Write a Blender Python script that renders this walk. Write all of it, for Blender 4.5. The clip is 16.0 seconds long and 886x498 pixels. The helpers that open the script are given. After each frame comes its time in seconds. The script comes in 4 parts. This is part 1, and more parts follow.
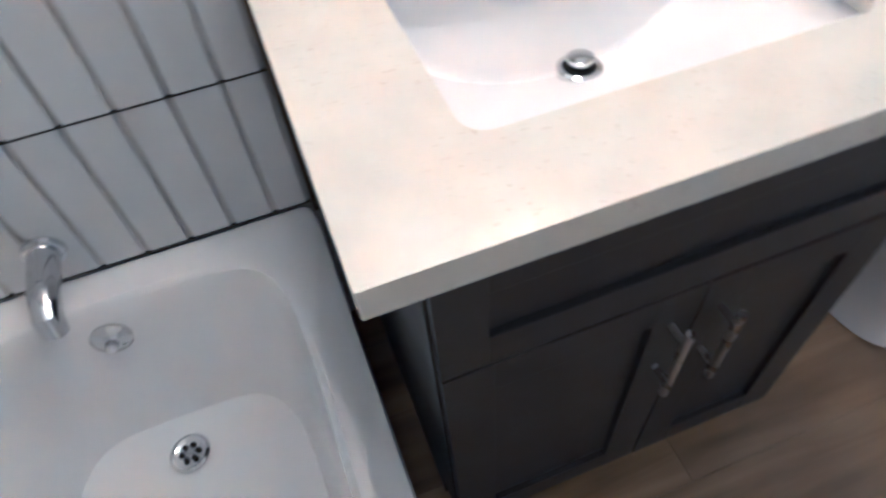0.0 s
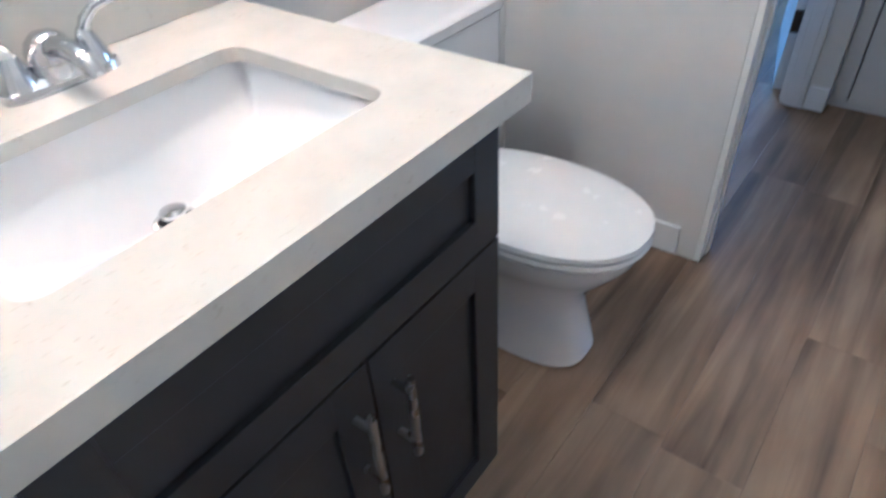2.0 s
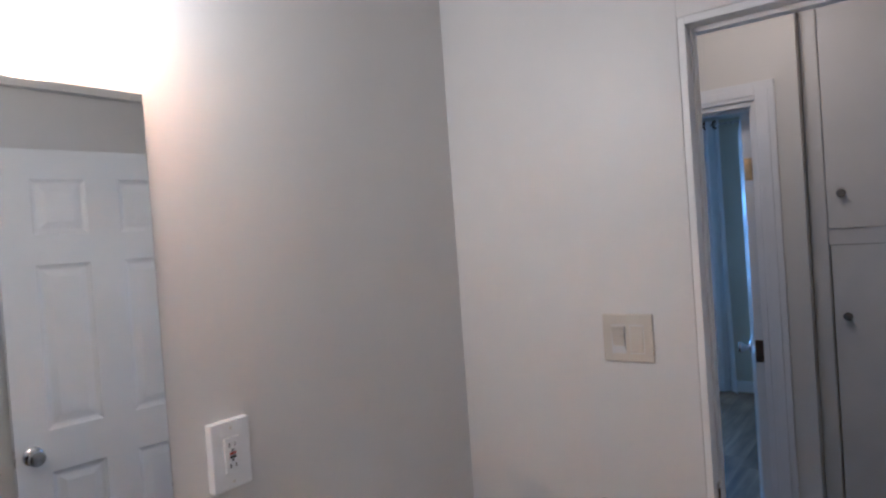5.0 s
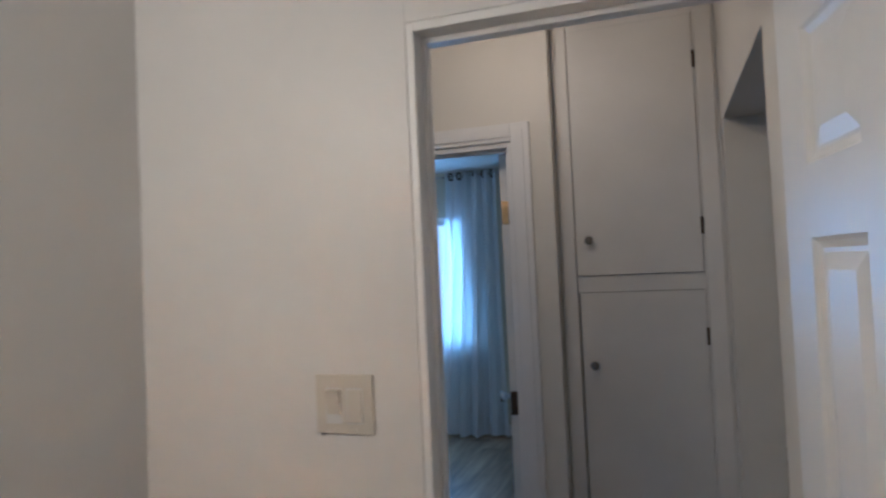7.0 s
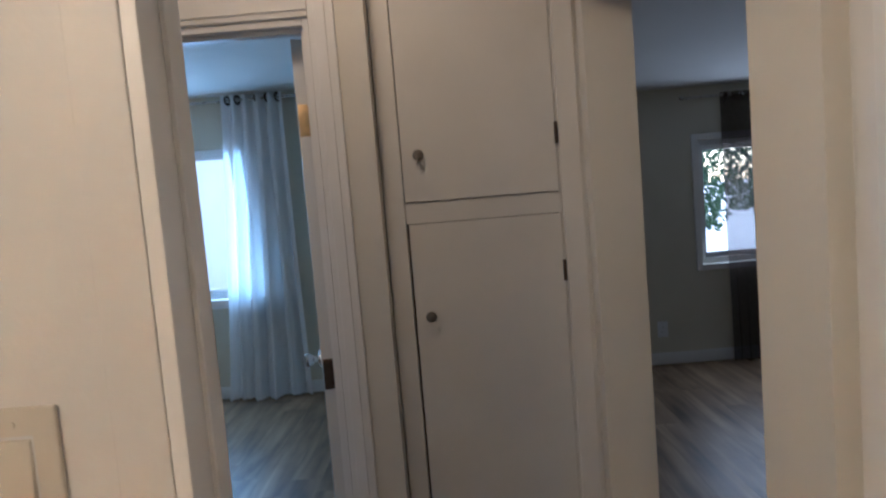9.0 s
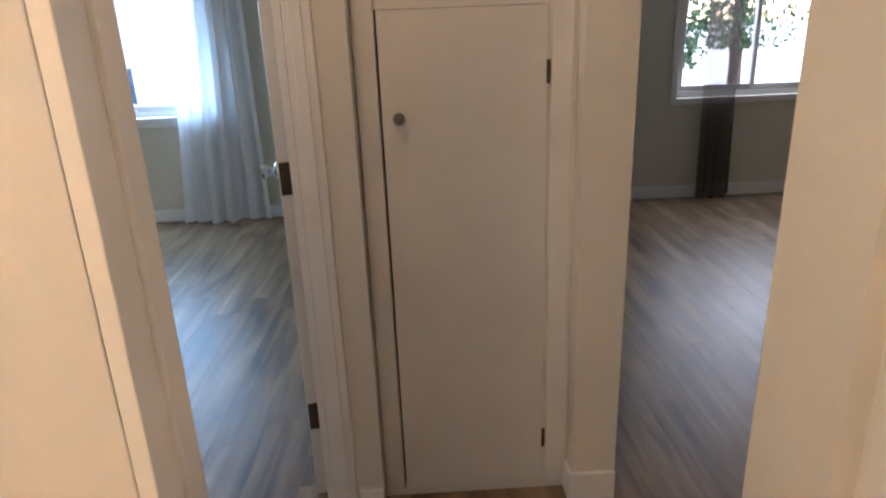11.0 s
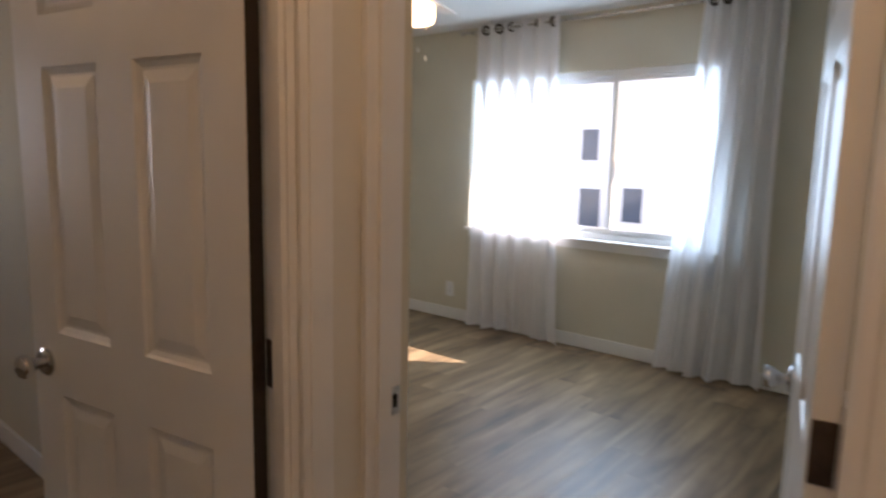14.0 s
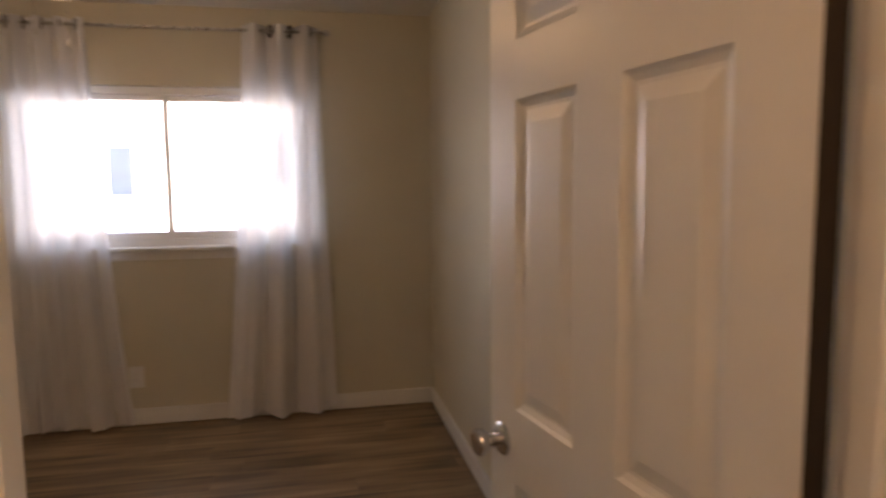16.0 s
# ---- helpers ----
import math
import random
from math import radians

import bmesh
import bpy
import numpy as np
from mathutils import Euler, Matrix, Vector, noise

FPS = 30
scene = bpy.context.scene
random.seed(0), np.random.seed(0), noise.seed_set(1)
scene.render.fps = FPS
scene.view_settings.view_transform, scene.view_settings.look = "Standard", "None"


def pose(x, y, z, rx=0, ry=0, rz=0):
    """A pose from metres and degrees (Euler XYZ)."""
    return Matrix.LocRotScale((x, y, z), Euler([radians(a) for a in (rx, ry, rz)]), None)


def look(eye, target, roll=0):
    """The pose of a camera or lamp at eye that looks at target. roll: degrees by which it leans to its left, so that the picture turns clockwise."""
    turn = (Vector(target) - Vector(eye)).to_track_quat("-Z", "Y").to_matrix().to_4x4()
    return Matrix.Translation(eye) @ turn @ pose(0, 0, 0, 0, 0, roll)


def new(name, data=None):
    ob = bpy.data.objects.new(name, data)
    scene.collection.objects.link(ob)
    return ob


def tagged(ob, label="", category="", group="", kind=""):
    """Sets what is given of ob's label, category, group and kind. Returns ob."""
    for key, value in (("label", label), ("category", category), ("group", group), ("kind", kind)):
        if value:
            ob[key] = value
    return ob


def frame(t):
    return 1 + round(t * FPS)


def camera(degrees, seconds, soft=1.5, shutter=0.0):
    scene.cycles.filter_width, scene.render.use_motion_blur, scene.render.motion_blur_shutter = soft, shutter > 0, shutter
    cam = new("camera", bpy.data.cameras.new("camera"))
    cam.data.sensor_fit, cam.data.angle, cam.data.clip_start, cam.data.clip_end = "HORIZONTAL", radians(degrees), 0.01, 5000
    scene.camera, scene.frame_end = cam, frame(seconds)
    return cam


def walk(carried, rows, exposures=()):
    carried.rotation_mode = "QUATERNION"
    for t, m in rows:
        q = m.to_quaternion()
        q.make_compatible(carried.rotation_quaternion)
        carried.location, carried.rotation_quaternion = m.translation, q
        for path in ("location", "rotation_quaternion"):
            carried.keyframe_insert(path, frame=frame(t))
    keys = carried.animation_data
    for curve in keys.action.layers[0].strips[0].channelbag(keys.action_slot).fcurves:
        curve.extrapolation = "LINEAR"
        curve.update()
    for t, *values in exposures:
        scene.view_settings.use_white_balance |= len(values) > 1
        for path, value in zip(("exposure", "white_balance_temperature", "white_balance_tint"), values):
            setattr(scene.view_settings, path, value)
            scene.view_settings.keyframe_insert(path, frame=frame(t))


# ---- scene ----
cam = camera(69.1, 16.0, soft=2.2, shutter=0.5)
PATH = [
    (0, (0.055, 0.167, 1.345), (0.39, 1.339, -0.24), -6.2),
    (0.5, (0.068, 0.132, 1.339), (0.627, 1.245, -0.225), -8.9),
    (1, (0.070, 0.123, 1.318), (0.883, 1.163, -0.185), -6.8),
    (1.5, (0.089, 0.101, 1.301), (1.109, 1.103, -0.097), -5.9),
    (2, (0.126, 0.060, 1.298), (1.320, 1.038, 0.029), -3.8),
    (2.5, (0.16, 0.009, 1.325), (1.521, 1.025, 0.269), -2.2),
    (3, (0.158, -0.004, 1.407), (1.636, 1.084, 0.614), -1.9),
    (3.5, (0.156, 0.002, 1.491), (1.7, 1.166, 0.982), -2.5),
    (4, (0.151, 0.001, 1.571), (1.712, 1.223, 1.312), -3.0),
    (4.2, (0.148, -0.017, 1.59), (1.7, 1.232, 1.415), -3.3),
    (6.3, (0.322, -0.048, 1.589), (2.083, 0.893, 1.713), -3.1),
    (6.5, (0.378, -0.049, 1.581), (2.186, 0.801, 1.679), -3.1),
    (7, (0.54, -0.068, 1.574), (2.431, 0.581, 1.633), -2.6),
    (7.5, (0.696, -0.101, 1.562), (2.631, 0.402, 1.584), -2.0),
    (8, (0.834, -0.065, 1.543), (2.803, 0.284, 1.51), -2.3),
    (8.5, (1.007, 0.049, 1.544), (2.999, 0.209, 1.46), -4.1),
    (9, (1.134, 0.117, 1.529), (3.128, 0.145, 1.369), -4.7),
    (9.5, (1.197, 0.151, 1.495), (3.175, 0.09, 1.211), -4.4),
    (10, (1.235, 0.162, 1.454), (3.18, 0.052, 1.002), -3.4),
    (10.2, (1.242, 0.162, 1.436), (3.169, 0.031, 0.917), -2.8),
    (12.3, (1.415, 0.109, 1.386), (3.222, 0.316, 0.554), -0.1),
    (12.5, (1.591, 0.146, 1.367), (3.398, 0.487, 0.58), 1.1),
    (13, (1.768, 0.253, 1.402), (3.554, 0.943, 0.826), 1.5),
    (13.5, (1.897, 0.318, 1.422), (3.59, 1.31, 1.037), 1.9),
    (14, (2.034, 0.374, 1.42), (3.55, 1.649, 1.139), 1.2),
    (14.5, (2.15, 0.425, 1.434), (3.413, 1.959, 1.21), 1.5),
    (15, (2.176, 0.511, 1.419), (3.168, 2.236, 1.22), 1.2),
    (15.5, (2.179, 0.679, 1.432), (2.926, 2.522, 1.218), -0.3),
    (16, (2.185, 0.806, 1.443), (2.585, 2.755, 1.239), -0.6),
]
EXPOSURES = [(0, 2.6, 3700, 7), (2, 2.78, 3650, 6), (3.5, 2.25, 3780, 9), (4.2, 2.05, 3900, 13), (6.5, 1.1, 3950, 13), (7.0, 1.6, 4150, 9), (8, 1.42, 4300, 8), (9.0, 1.85, 4650, 11), (10.2, 2.3, 5000, 16), (12.5, 2.95, 6200, 16), (13, 2.45, 6300, 16), (13.5, 1.85, 6500, 21), (14, 2.2, 6800, 24), (14.5, 2.4, 7200, 26), (15.5, 2.68, 7450, 27), (16, 2.83, 7700, 28)]
walk(cam, [(t, look(e, g, r)) for t, e, g, r in PATH], EXPOSURES)

# ---- world, sun, large lights ----
world = bpy.data.worlds.new("sky")
scene.world = world
world.use_nodes = True
wn = world.node_tree.nodes
sky = wn.new("ShaderNodeTexSky")
sky.sky_type, sky.sun_disc = "NISHITA", False
sky.sun_elevation, sky.sun_rotation = radians(31), radians(142)
world.node_tree.links.new(sky.outputs[0], wn["Background"].inputs[0])
wn["Background"].inputs[1].default_value = 0.15


def lamp(name, kind, m, energy, color, size=0.1, size_y=0.0):
    d = bpy.data.lights.new(name, kind)
    d.energy, d.color = energy, color
    if kind == "AREA":
        d.shape, d.size, d.size_y = "RECTANGLE", size, size_y or size
    elif kind == "SUN":
        d.angle = size
    else:
        d.shadow_soft_size = size
    ob = new(name, d)
    ob.matrix_world = m
    return ob


DAY = (0.48, 0.77, 1.0)
WARM = (1.0, 0.66, 0.345)
lamp("sun", "SUN", look((9, -1, 5), (9 - 1.02, -1 + 1.32, 4)), 4.0, (1.0, 0.93, 0.84), 0.009)
lamp("window_light", "AREA", look((6.36, 2.71, 1.45), (5.36, 2.71, 1.35)), 9.8, DAY, 1.95, 1.15)
lamp("window_light", "AREA", look((1.355, 4.86, 1.53), (1.355, 3.86, 1.43)), 0.75, DAY, 1.6, 0.86)
lamp("window_light", "AREA", look((6.36, -2.55, 1.31), (5.36, -2.55, 1.2)), 3.5, (0.95, 0.95, 0.93), 1.25, 0.95)
for lx in (0.22, 0.45, 0.68):
    lamp("vanity_bulb", "POINT", pose(lx, 0.955, 2.10), 1.6, WARM, 0.045)
lamp("hall_bulb", "POINT", pose(2.32, 0.42, 2.36), 1.15, (1.0, 0.57, 0.25), 0.06)
lamp("fan_bulb", "POINT", pose(4.77, 2.90, 2.17), 0.6, WARM, 0.06)
lamp("fan_bulb", "POINT", pose(1.26, 3.50, 2.17), 0.35, WARM, 0.06)


# ---- materials ----
def mat(name, color, rough=0.5, metal=0.0, vary=0.06, scale=6.0, bump=0.0, bscale=60.0, coat=0.0, spread=0.0, emit=0.0):
    m = bpy.data.materials.new(name)
    m.use_nodes = True
    nt = m.node_tree
    b = nt.nodes["Principled BSDF"]
    b.inputs["Roughness"].default_value, b.inputs["Metallic"].default_value = rough, metal
    b.inputs["Coat Weight"].default_value = coat
    if emit:
        b.inputs["Emission Color"].default_value = (*color, 1)
        b.inputs["Emission Strength"].default_value = emit
    tc = nt.nodes.new("ShaderNodeNewGeometry")
    n1 = nt.nodes.new("ShaderNodeTexNoise")
    n1.inputs["Scale"].default_value, n1.inputs["Detail"].default_value = scale, 5
    nt.links.new(tc.outputs["Position"], n1.inputs["Vector"])
    ramp = nt.nodes.new("ShaderNodeMapRange")
    ramp.inputs[1].default_value, ramp.inputs[2].default_value = 0.25, 0.75
    ramp.inputs[3].default_value, ramp.inputs[4].default_value = 1 - vary, 1 + vary * 0.5
    nt.links.new(n1.outputs[0], ramp.inputs[0])
    mul = nt.nodes.new("ShaderNodeVectorMath")
    mul.operation = "SCALE"
    mul.inputs[0].default_value = color
    nt.links.new(ramp.outputs[0], mul.inputs["Scale"])
    nt.links.new(mul.outputs[0], b.inputs["Base Color"])
    n2 = nt.nodes.new("ShaderNodeTexNoise")
    n2.inputs["Scale"].default_value, n2.inputs["Detail"].default_value = bscale, 3
    nt.links.new(tc.outputs["Position"], n2.inputs["Vector"])
    rr = nt.nodes.new("ShaderNodeMapRange")
    rr.inputs[3].default_value, rr.inputs[4].default_value = max(rough - 0.08, 0.02), min(rough + 0.08, 1)
    nt.links.new(n1.outputs[0], rr.inputs[0])
    nt.links.new(rr.outputs[0], b.inputs["Roughness"])
    if bump:
        bp = nt.nodes.new("ShaderNodeBump")
        bp.inputs["Strength"].default_value, bp.inputs["Distance"].default_value = bump, 0.004
        nt.links.new(n2.outputs[0], bp.inputs["Height"])
        nt.links.new(bp.outputs[0], b.inputs["Normal"])
    return m


M_BATHWALL = mat("bath_paint", (0.67, 0.655, 0.63), 0.42, vary=0.04, scale=3, bump=0.12, bscale=90)
M_HALLWALL = mat("hall_paint", (0.70, 0.67, 0.60), 0.5, vary=0.05, scale=3, bump=0.12, bscale=90)
M_ROOMWALL = mat("bedroom_paint", (0.62, 0.58, 0.47), 0.6, vary=0.05, scale=3, bump=0.12, bscale=90)
M_CEIL = mat("ceiling_paint", (0.74, 0.73, 0.70), 0.8, vary=0.04, scale=2, bump=0.3, bscale=140)
M_TRIM = mat("white_trim_paint", (0.78, 0.77, 0.75), 0.35, vary=0.04, scale=9, bump=0.06, bscale=40)
M_CLOSET = mat("closet_paint", (0.72, 0.70, 0.66), 0.38, vary=0.06, scale=5, bump=0.1, bscale=35)
M_DOOR = mat("door_paint", (0.76, 0.76, 0.75), 0.33, vary=0.03, scale=6, bump=0.05, bscale=50)
M_PORC = mat("porcelain", (0.80, 0.80, 0.81), 0.1, vary=0.02, coat=0.5)
M_TUB = mat("tub_enamel", (0.74, 0.75, 0.77), 0.14, vary=0.03, scale=4, coat=0.4)
M_PEWTER = mat("dull_pewter", (0.20, 0.18, 0.16), 0.35, 1.0, vary=0.2, scale=40)
M_CHROME = mat("chrome", (0.66, 0.67, 0.69), 0.09, 1.0, vary=0.04, scale=30)
M_NICKEL = mat("brushed_nickel", (0.55, 0.53, 0.50), 0.28, 1.0, vary=0.08, scale=40)
M_BRONZE = mat("dark_bronze", (0.10, 0.075, 0.06), 0.4, 0.9, vary=0.3, scale=40)
M_BRASS = mat("worn_brass", (0.72, 0.52, 0.26), 0.3, 1.0, vary=0.2, scale=50)
M_CAB = mat("charcoal_cabinet_paint", (0.028, 0.028, 0.031), 0.36, vary=0.1, scale=8, bump=0.04)
# Near-black brown that paints in the shade of a door's hinge gap.
M_HINGEGAP = mat("hinge_gap_shade", (0.030, 0.022, 0.016), 0.8, vary=0.25, scale=30, bump=0.2)
# Near-black: paints in the shade of holes and gaps; also black parts, joints.
M_DARK = mat("black_and_gap_shade", (0.012, 0.011, 0.010), 0.9, vary=0.2)
M_TILE = mat("white_tile", (0.68, 0.69, 0.71), 0.22, vary=0.04, scale=9, coat=0.2)
M_TILEGROOVE = mat("tile_groove", (0.50, 0.50, 0.50), 0.5, vary=0.06, scale=20)
M_PLASTIC = mat("switch_plastic", (0.58, 0.54, 0.46), 0.3, vary=0.03, scale=20)
M_WHITEPLASTIC = mat("white_plastic", (0.80, 0.80, 0.80), 0.25, vary=0.02, scale=20)
M_RED = mat("red_button", (0.35, 0.05, 0.04), 0.4)
M_VINYL = mat("window_vinyl", (0.80, 0.80, 0.80), 0.35, vary=0.03)
M_SHADE = mat("lit_frosted_glass", (1.0, 0.72, 0.42), 0.4, emit=1.6)
M_SEAL = mat("caulk", (0.62, 0.62, 0.60), 0.6)
M_BLADE = mat("white_fan_blade", (0.72, 0.71, 0.68), 0.4, vary=0.04)


def quartz():
    m = mat("cream_quartz", (0.61, 0.595, 0.54), 0.22, vary=0.08, scale=14, coat=0.15)
    nt = m.node_tree
    b = nt.nodes["Principled BSDF"]
    old = b.inputs["Base Color"].links[0].from_socket
    geo = nt.nodes.new("ShaderNodeNewGeometry")
    mp = nt.nodes.new("ShaderNodeMapping")
    mp.inputs["Scale"].default_value = (80, 190, 90)
    mp.inputs["Rotation"].default_value = (0, 0, 0.35)
    n = nt.nodes.new("ShaderNodeTexNoise")
    n.inputs["Scale"].default_value, n.inputs["Detail"].default_value = 1.0, 3
    n2 = nt.nodes.new("ShaderNodeTexNoise")
    n2.inputs["Scale"].default_value = 9
    nt.links.new(geo.outputs["Position"], mp.inputs[0])
    nt.links.new(mp.outputs[0], n.inputs["Vector"])
    nt.links.new(geo.outputs["Position"], n2.inputs["Vector"])
    r = nt.nodes.new("ShaderNodeMapRange")
    r.inputs[1].default_value, r.inputs[2].default_value, r.inputs[3].default_value, r.inputs[4].default_value = 0.62, 0.72, 0, 0.42
    r2 = nt.nodes.new("ShaderNodeMapRange")
    r2.inputs[1].default_value, r2.inputs[2].default_value = 0.40, 0.60
    mu = nt.nodes.new("ShaderNodeMath")
    mu.operation = "MULTIPLY"
    nt.links.new(n.outputs[0], r.inputs[0])
    nt.links.new(n2.outputs[0], r2.inputs[0])
    nt.links.new(r.outputs[0], mu.inputs[0])
    nt.links.new(r2.outputs[0], mu.inputs[1])
    mx = nt.nodes.new("ShaderNodeMix")
    mx.data_type = "RGBA"
    mx.inputs[7].default_value = (0.36, 0.31, 0.24, 1)
    nt.links.new(mu.outputs[0], mx.inputs[0])
    nt.links.new(old, mx.inputs[6])
    nt.links.new(mx.outputs[2], b.inputs["Base Color"])
    return m


M_QUARTZ = quartz()


def plank_mat():
    m = bpy.data.materials.new("greige_oak_plank")
    m.use_nodes = True
    nt = m.node_tree
    L = nt.links.new
    b = nt.nodes["Principled BSDF"]
    b.inputs["Roughness"].default_value = 0.36
    oi = nt.nodes.new("ShaderNodeObjectInfo")
    tc = nt.nodes.new("ShaderNodeTexCoord")
    off = nt.nodes.new("ShaderNodeVectorMath")
    off.operation = "MULTIPLY_ADD"
    cx = nt.nodes.new("ShaderNodeCombineXYZ")
    for k in range(3):
        L(oi.outputs["Random"], cx.inputs[k])
    off.inputs[1].default_value = (37, 53, 71)
    L(cx.outputs[0], off.inputs[0])
    L(tc.outputs["Object"], off.inputs[2])
    mp = nt.nodes.new("ShaderNodeMapping")
    mp.inputs["Scale"].default_value = (1.1, 15, 15)
    L(off.outputs[0], mp.inputs[0])
    g = nt.nodes.new("ShaderNodeTexNoise")
    g.inputs["Scale"].default_value, g.inputs["Detail"].default_value, g.inputs["Distortion"].default_value = 1.0, 7, 0.6
    L(mp.outputs[0], g.inputs["Vector"])
    mp2 = nt.nodes.new("ShaderNodeMapping")
    mp2.inputs["Scale"].default_value = (1.7, 6, 6)
    L(off.outputs[0], mp2.inputs[0])
    g2 = nt.nodes.new("ShaderNodeTexNoise")
    g2.inputs["Scale"].default_value, g2.inputs["Detail"].default_value = 1.0, 4
    L(mp2.outputs[0], g2.inputs["Vector"])
    cr = nt.nodes.new("ShaderNodeValToRGB")
    cr.color_ramp.elements[0].position, cr.color_ramp.elements[1].position = 0.33, 0.68
    cr.color_ramp.elements[0].color = (0.070, 0.043, 0.024, 1)
    cr.color_ramp.elements[1].color = (0.44, 0.315, 0.185, 1)
    e = cr.color_ramp.elements.new(0.5)
    e.color = (0.240, 0.163, 0.094, 1)
    ad = nt.nodes.new("ShaderNodeMix")
    ad.inputs[0].default_value = 0.5
    L(g.outputs[0], ad.inputs[2])
    L(g2.outputs[0], ad.inputs[3])
    L(ad.outputs[0], cr.inputs[0])
    v = nt.nodes.new("ShaderNodeMapRange")
    v.inputs[3].default_value, v.inputs[4].default_value = 0.88, 1.10
    L(oi.outputs["Random"], v.inputs[0])
    sc = nt.nodes.new("ShaderNodeVectorMath")
    sc.operation = "SCALE"
    L(cr.outputs[0], sc.inputs[0])
    L(v.outputs[0], sc.inputs["Scale"])
    L(sc.outputs[0], b.inputs["Base Color"])
    rr = nt.nodes.new("ShaderNodeMapRange")
    rr.inputs[3].default_value, rr.inputs[4].default_value = 0.30, 0.46
    L(g.outputs[0], rr.inputs[0])
    L(rr.outputs[0], b.inputs["Roughness"])
    bp = nt.nodes.new("ShaderNodeBump")
    bp.inputs["Strength"].default_value, bp.inputs["Distance"].default_value = 0.25, 0.002
    L(g.outputs[0], bp.inputs["Height"])
    L(bp.outputs[0], b.inputs["Normal"])
    return m


M_PLANK = plank_mat()


def sheer(name, color, see, weave=0.5):
    m = bpy.data.materials.new(name)
    m.use_nodes = True
    nt = m.node_tree
    L = nt.links.new
    nt.nodes.remove(nt.nodes["Principled BSDF"])
    out = nt.nodes["Material Output"]
    d, tl, tp = (nt.nodes.new("ShaderNodeBsdf" + k) for k in ("Diffuse", "Translucent", "Transparent"))
    geo = nt.nodes.new("ShaderNodeNewGeometry")
    n = nt.nodes.new("ShaderNodeTexNoise")
    n.inputs["Scale"].default_value, n.inputs["Detail"].default_value = 40, 4
    L(geo.outputs["Position"], n.inputs["Vector"])
    mr = nt.nodes.new("ShaderNodeMapRange")
    mr.inputs[3].default_value, mr.inputs[4].default_value = see * 0.7, see * 1.3
    L(n.outputs[0], mr.inputs[0])
    d.inputs[0].default_value = tl.inputs[0].default_value = (*color, 1)
    a, c = nt.nodes.new("ShaderNodeMixShader"), nt.nodes.new("ShaderNodeMixShader")
    a.inputs[0].default_value = weave
    L(d.outputs[0], a.inputs[1])
    L(tl.outputs[0], a.inputs[2])
    L(mr.outputs[0], c.inputs[0])
    L(a.outputs[0], c.inputs[1])
    L(tp.outputs[0], c.inputs[2])
    L(c.outputs[0], out.inputs[0])
    return m


M_SHEER = sheer("white_sheer", (0.90, 0.89, 0.90), 0.042, 0.36)
M_DARKSHEER = sheer("dark_sheer", (0.06, 0.048, 0.042), 0.3, 0.5)


def glass():
    m = bpy.data.materials.new("window_glass")
    m.use_nodes = True
    nt = m.node_tree
    nt.nodes.remove(nt.nodes["Principled BSDF"])
    g, tp, mx, fr = (nt.nodes.new(k) for k in ("ShaderNodeBsdfGlossy", "ShaderNodeBsdfTransparent", "ShaderNodeMixShader", "ShaderNodeFresnel"))
    g.inputs["Roughness"].default_value = 0.02
    nt.links.new(fr.outputs[0], mx.inputs[0])
    fr.inputs[0].default_value = 1.18
    nt.links.new(tp.outputs[0], mx.inputs[1])
    nt.links.new(g.outputs[0], mx.inputs[2])
    nt.links.new(mx.outputs[0], nt.nodes["Material Output"].inputs[0])
    return m


M_GLASS = glass()
M_MIRROR = mat("mirror_silver", (0.90, 0.91, 0.90), 0.02, 1.0, vary=0.0)
M_MIRROR.node_tree.nodes["Principled BSDF"].inputs["Roughness"].links and M_MIRROR.node_tree.links.remove(M_MIRROR.node_tree.nodes["Principled BSDF"].inputs["Roughness"].links[0])
M_MIRROR.node_tree.nodes["Principled BSDF"].inputs["Roughness"].default_value = 0.0
M_STUCCO = mat("pale_stucco", (0.84, 0.83, 0.80), 0.9, vary=0.06, scale=2, bump=0.5, bscale=30)
M_ROOF = mat("shingle_roof", (0.16, 0.14, 0.13), 0.9, vary=0.3, scale=8)
M_PANE = mat("dark_pane", (0.05, 0.08, 0.12), 0.08, vary=0.2)
M_BLUE = mat("blue_paint", (0.06, 0.16, 0.36), 0.5, vary=0.2)
M_GROUND = mat("concrete_yard", (0.42, 0.41, 0.39), 0.9, vary=0.15, scale=1.2, bump=0.3)
M_LEAF = mat("leaf", (0.05, 0.10, 0.035), 0.6, vary=0.4, scale=5)
M_BARK = mat("bark", (0.11, 0.08, 0.06), 0.9, vary=0.3, scale=12, bump=0.6)


# ---- mesh helpers ----
def box(bm, x0, y0, z0, x1, y1, z1, bevel=0.0):
    r = bmesh.ops.create_cube(bm, size=1.0)
    bmesh.ops.transform(bm, matrix=Matrix.Translation(((x0 + x1) / 2, (y0 + y1) / 2, (z0 + z1) / 2)) @ Matrix.Diagonal((abs(x1 - x0), abs(y1 - y0), abs(z1 - z0), 1)), verts=r["verts"])
    if bevel:
        ed = list({e for v in r["verts"] for e in v.link_edges})
        bmesh.ops.bevel(bm, geom=ed, offset=bevel, segments=2, profile=0.6, affect="EDGES")
    return bm


def B(*a, **k):
    return box(bmesh.new(), *a, **k)


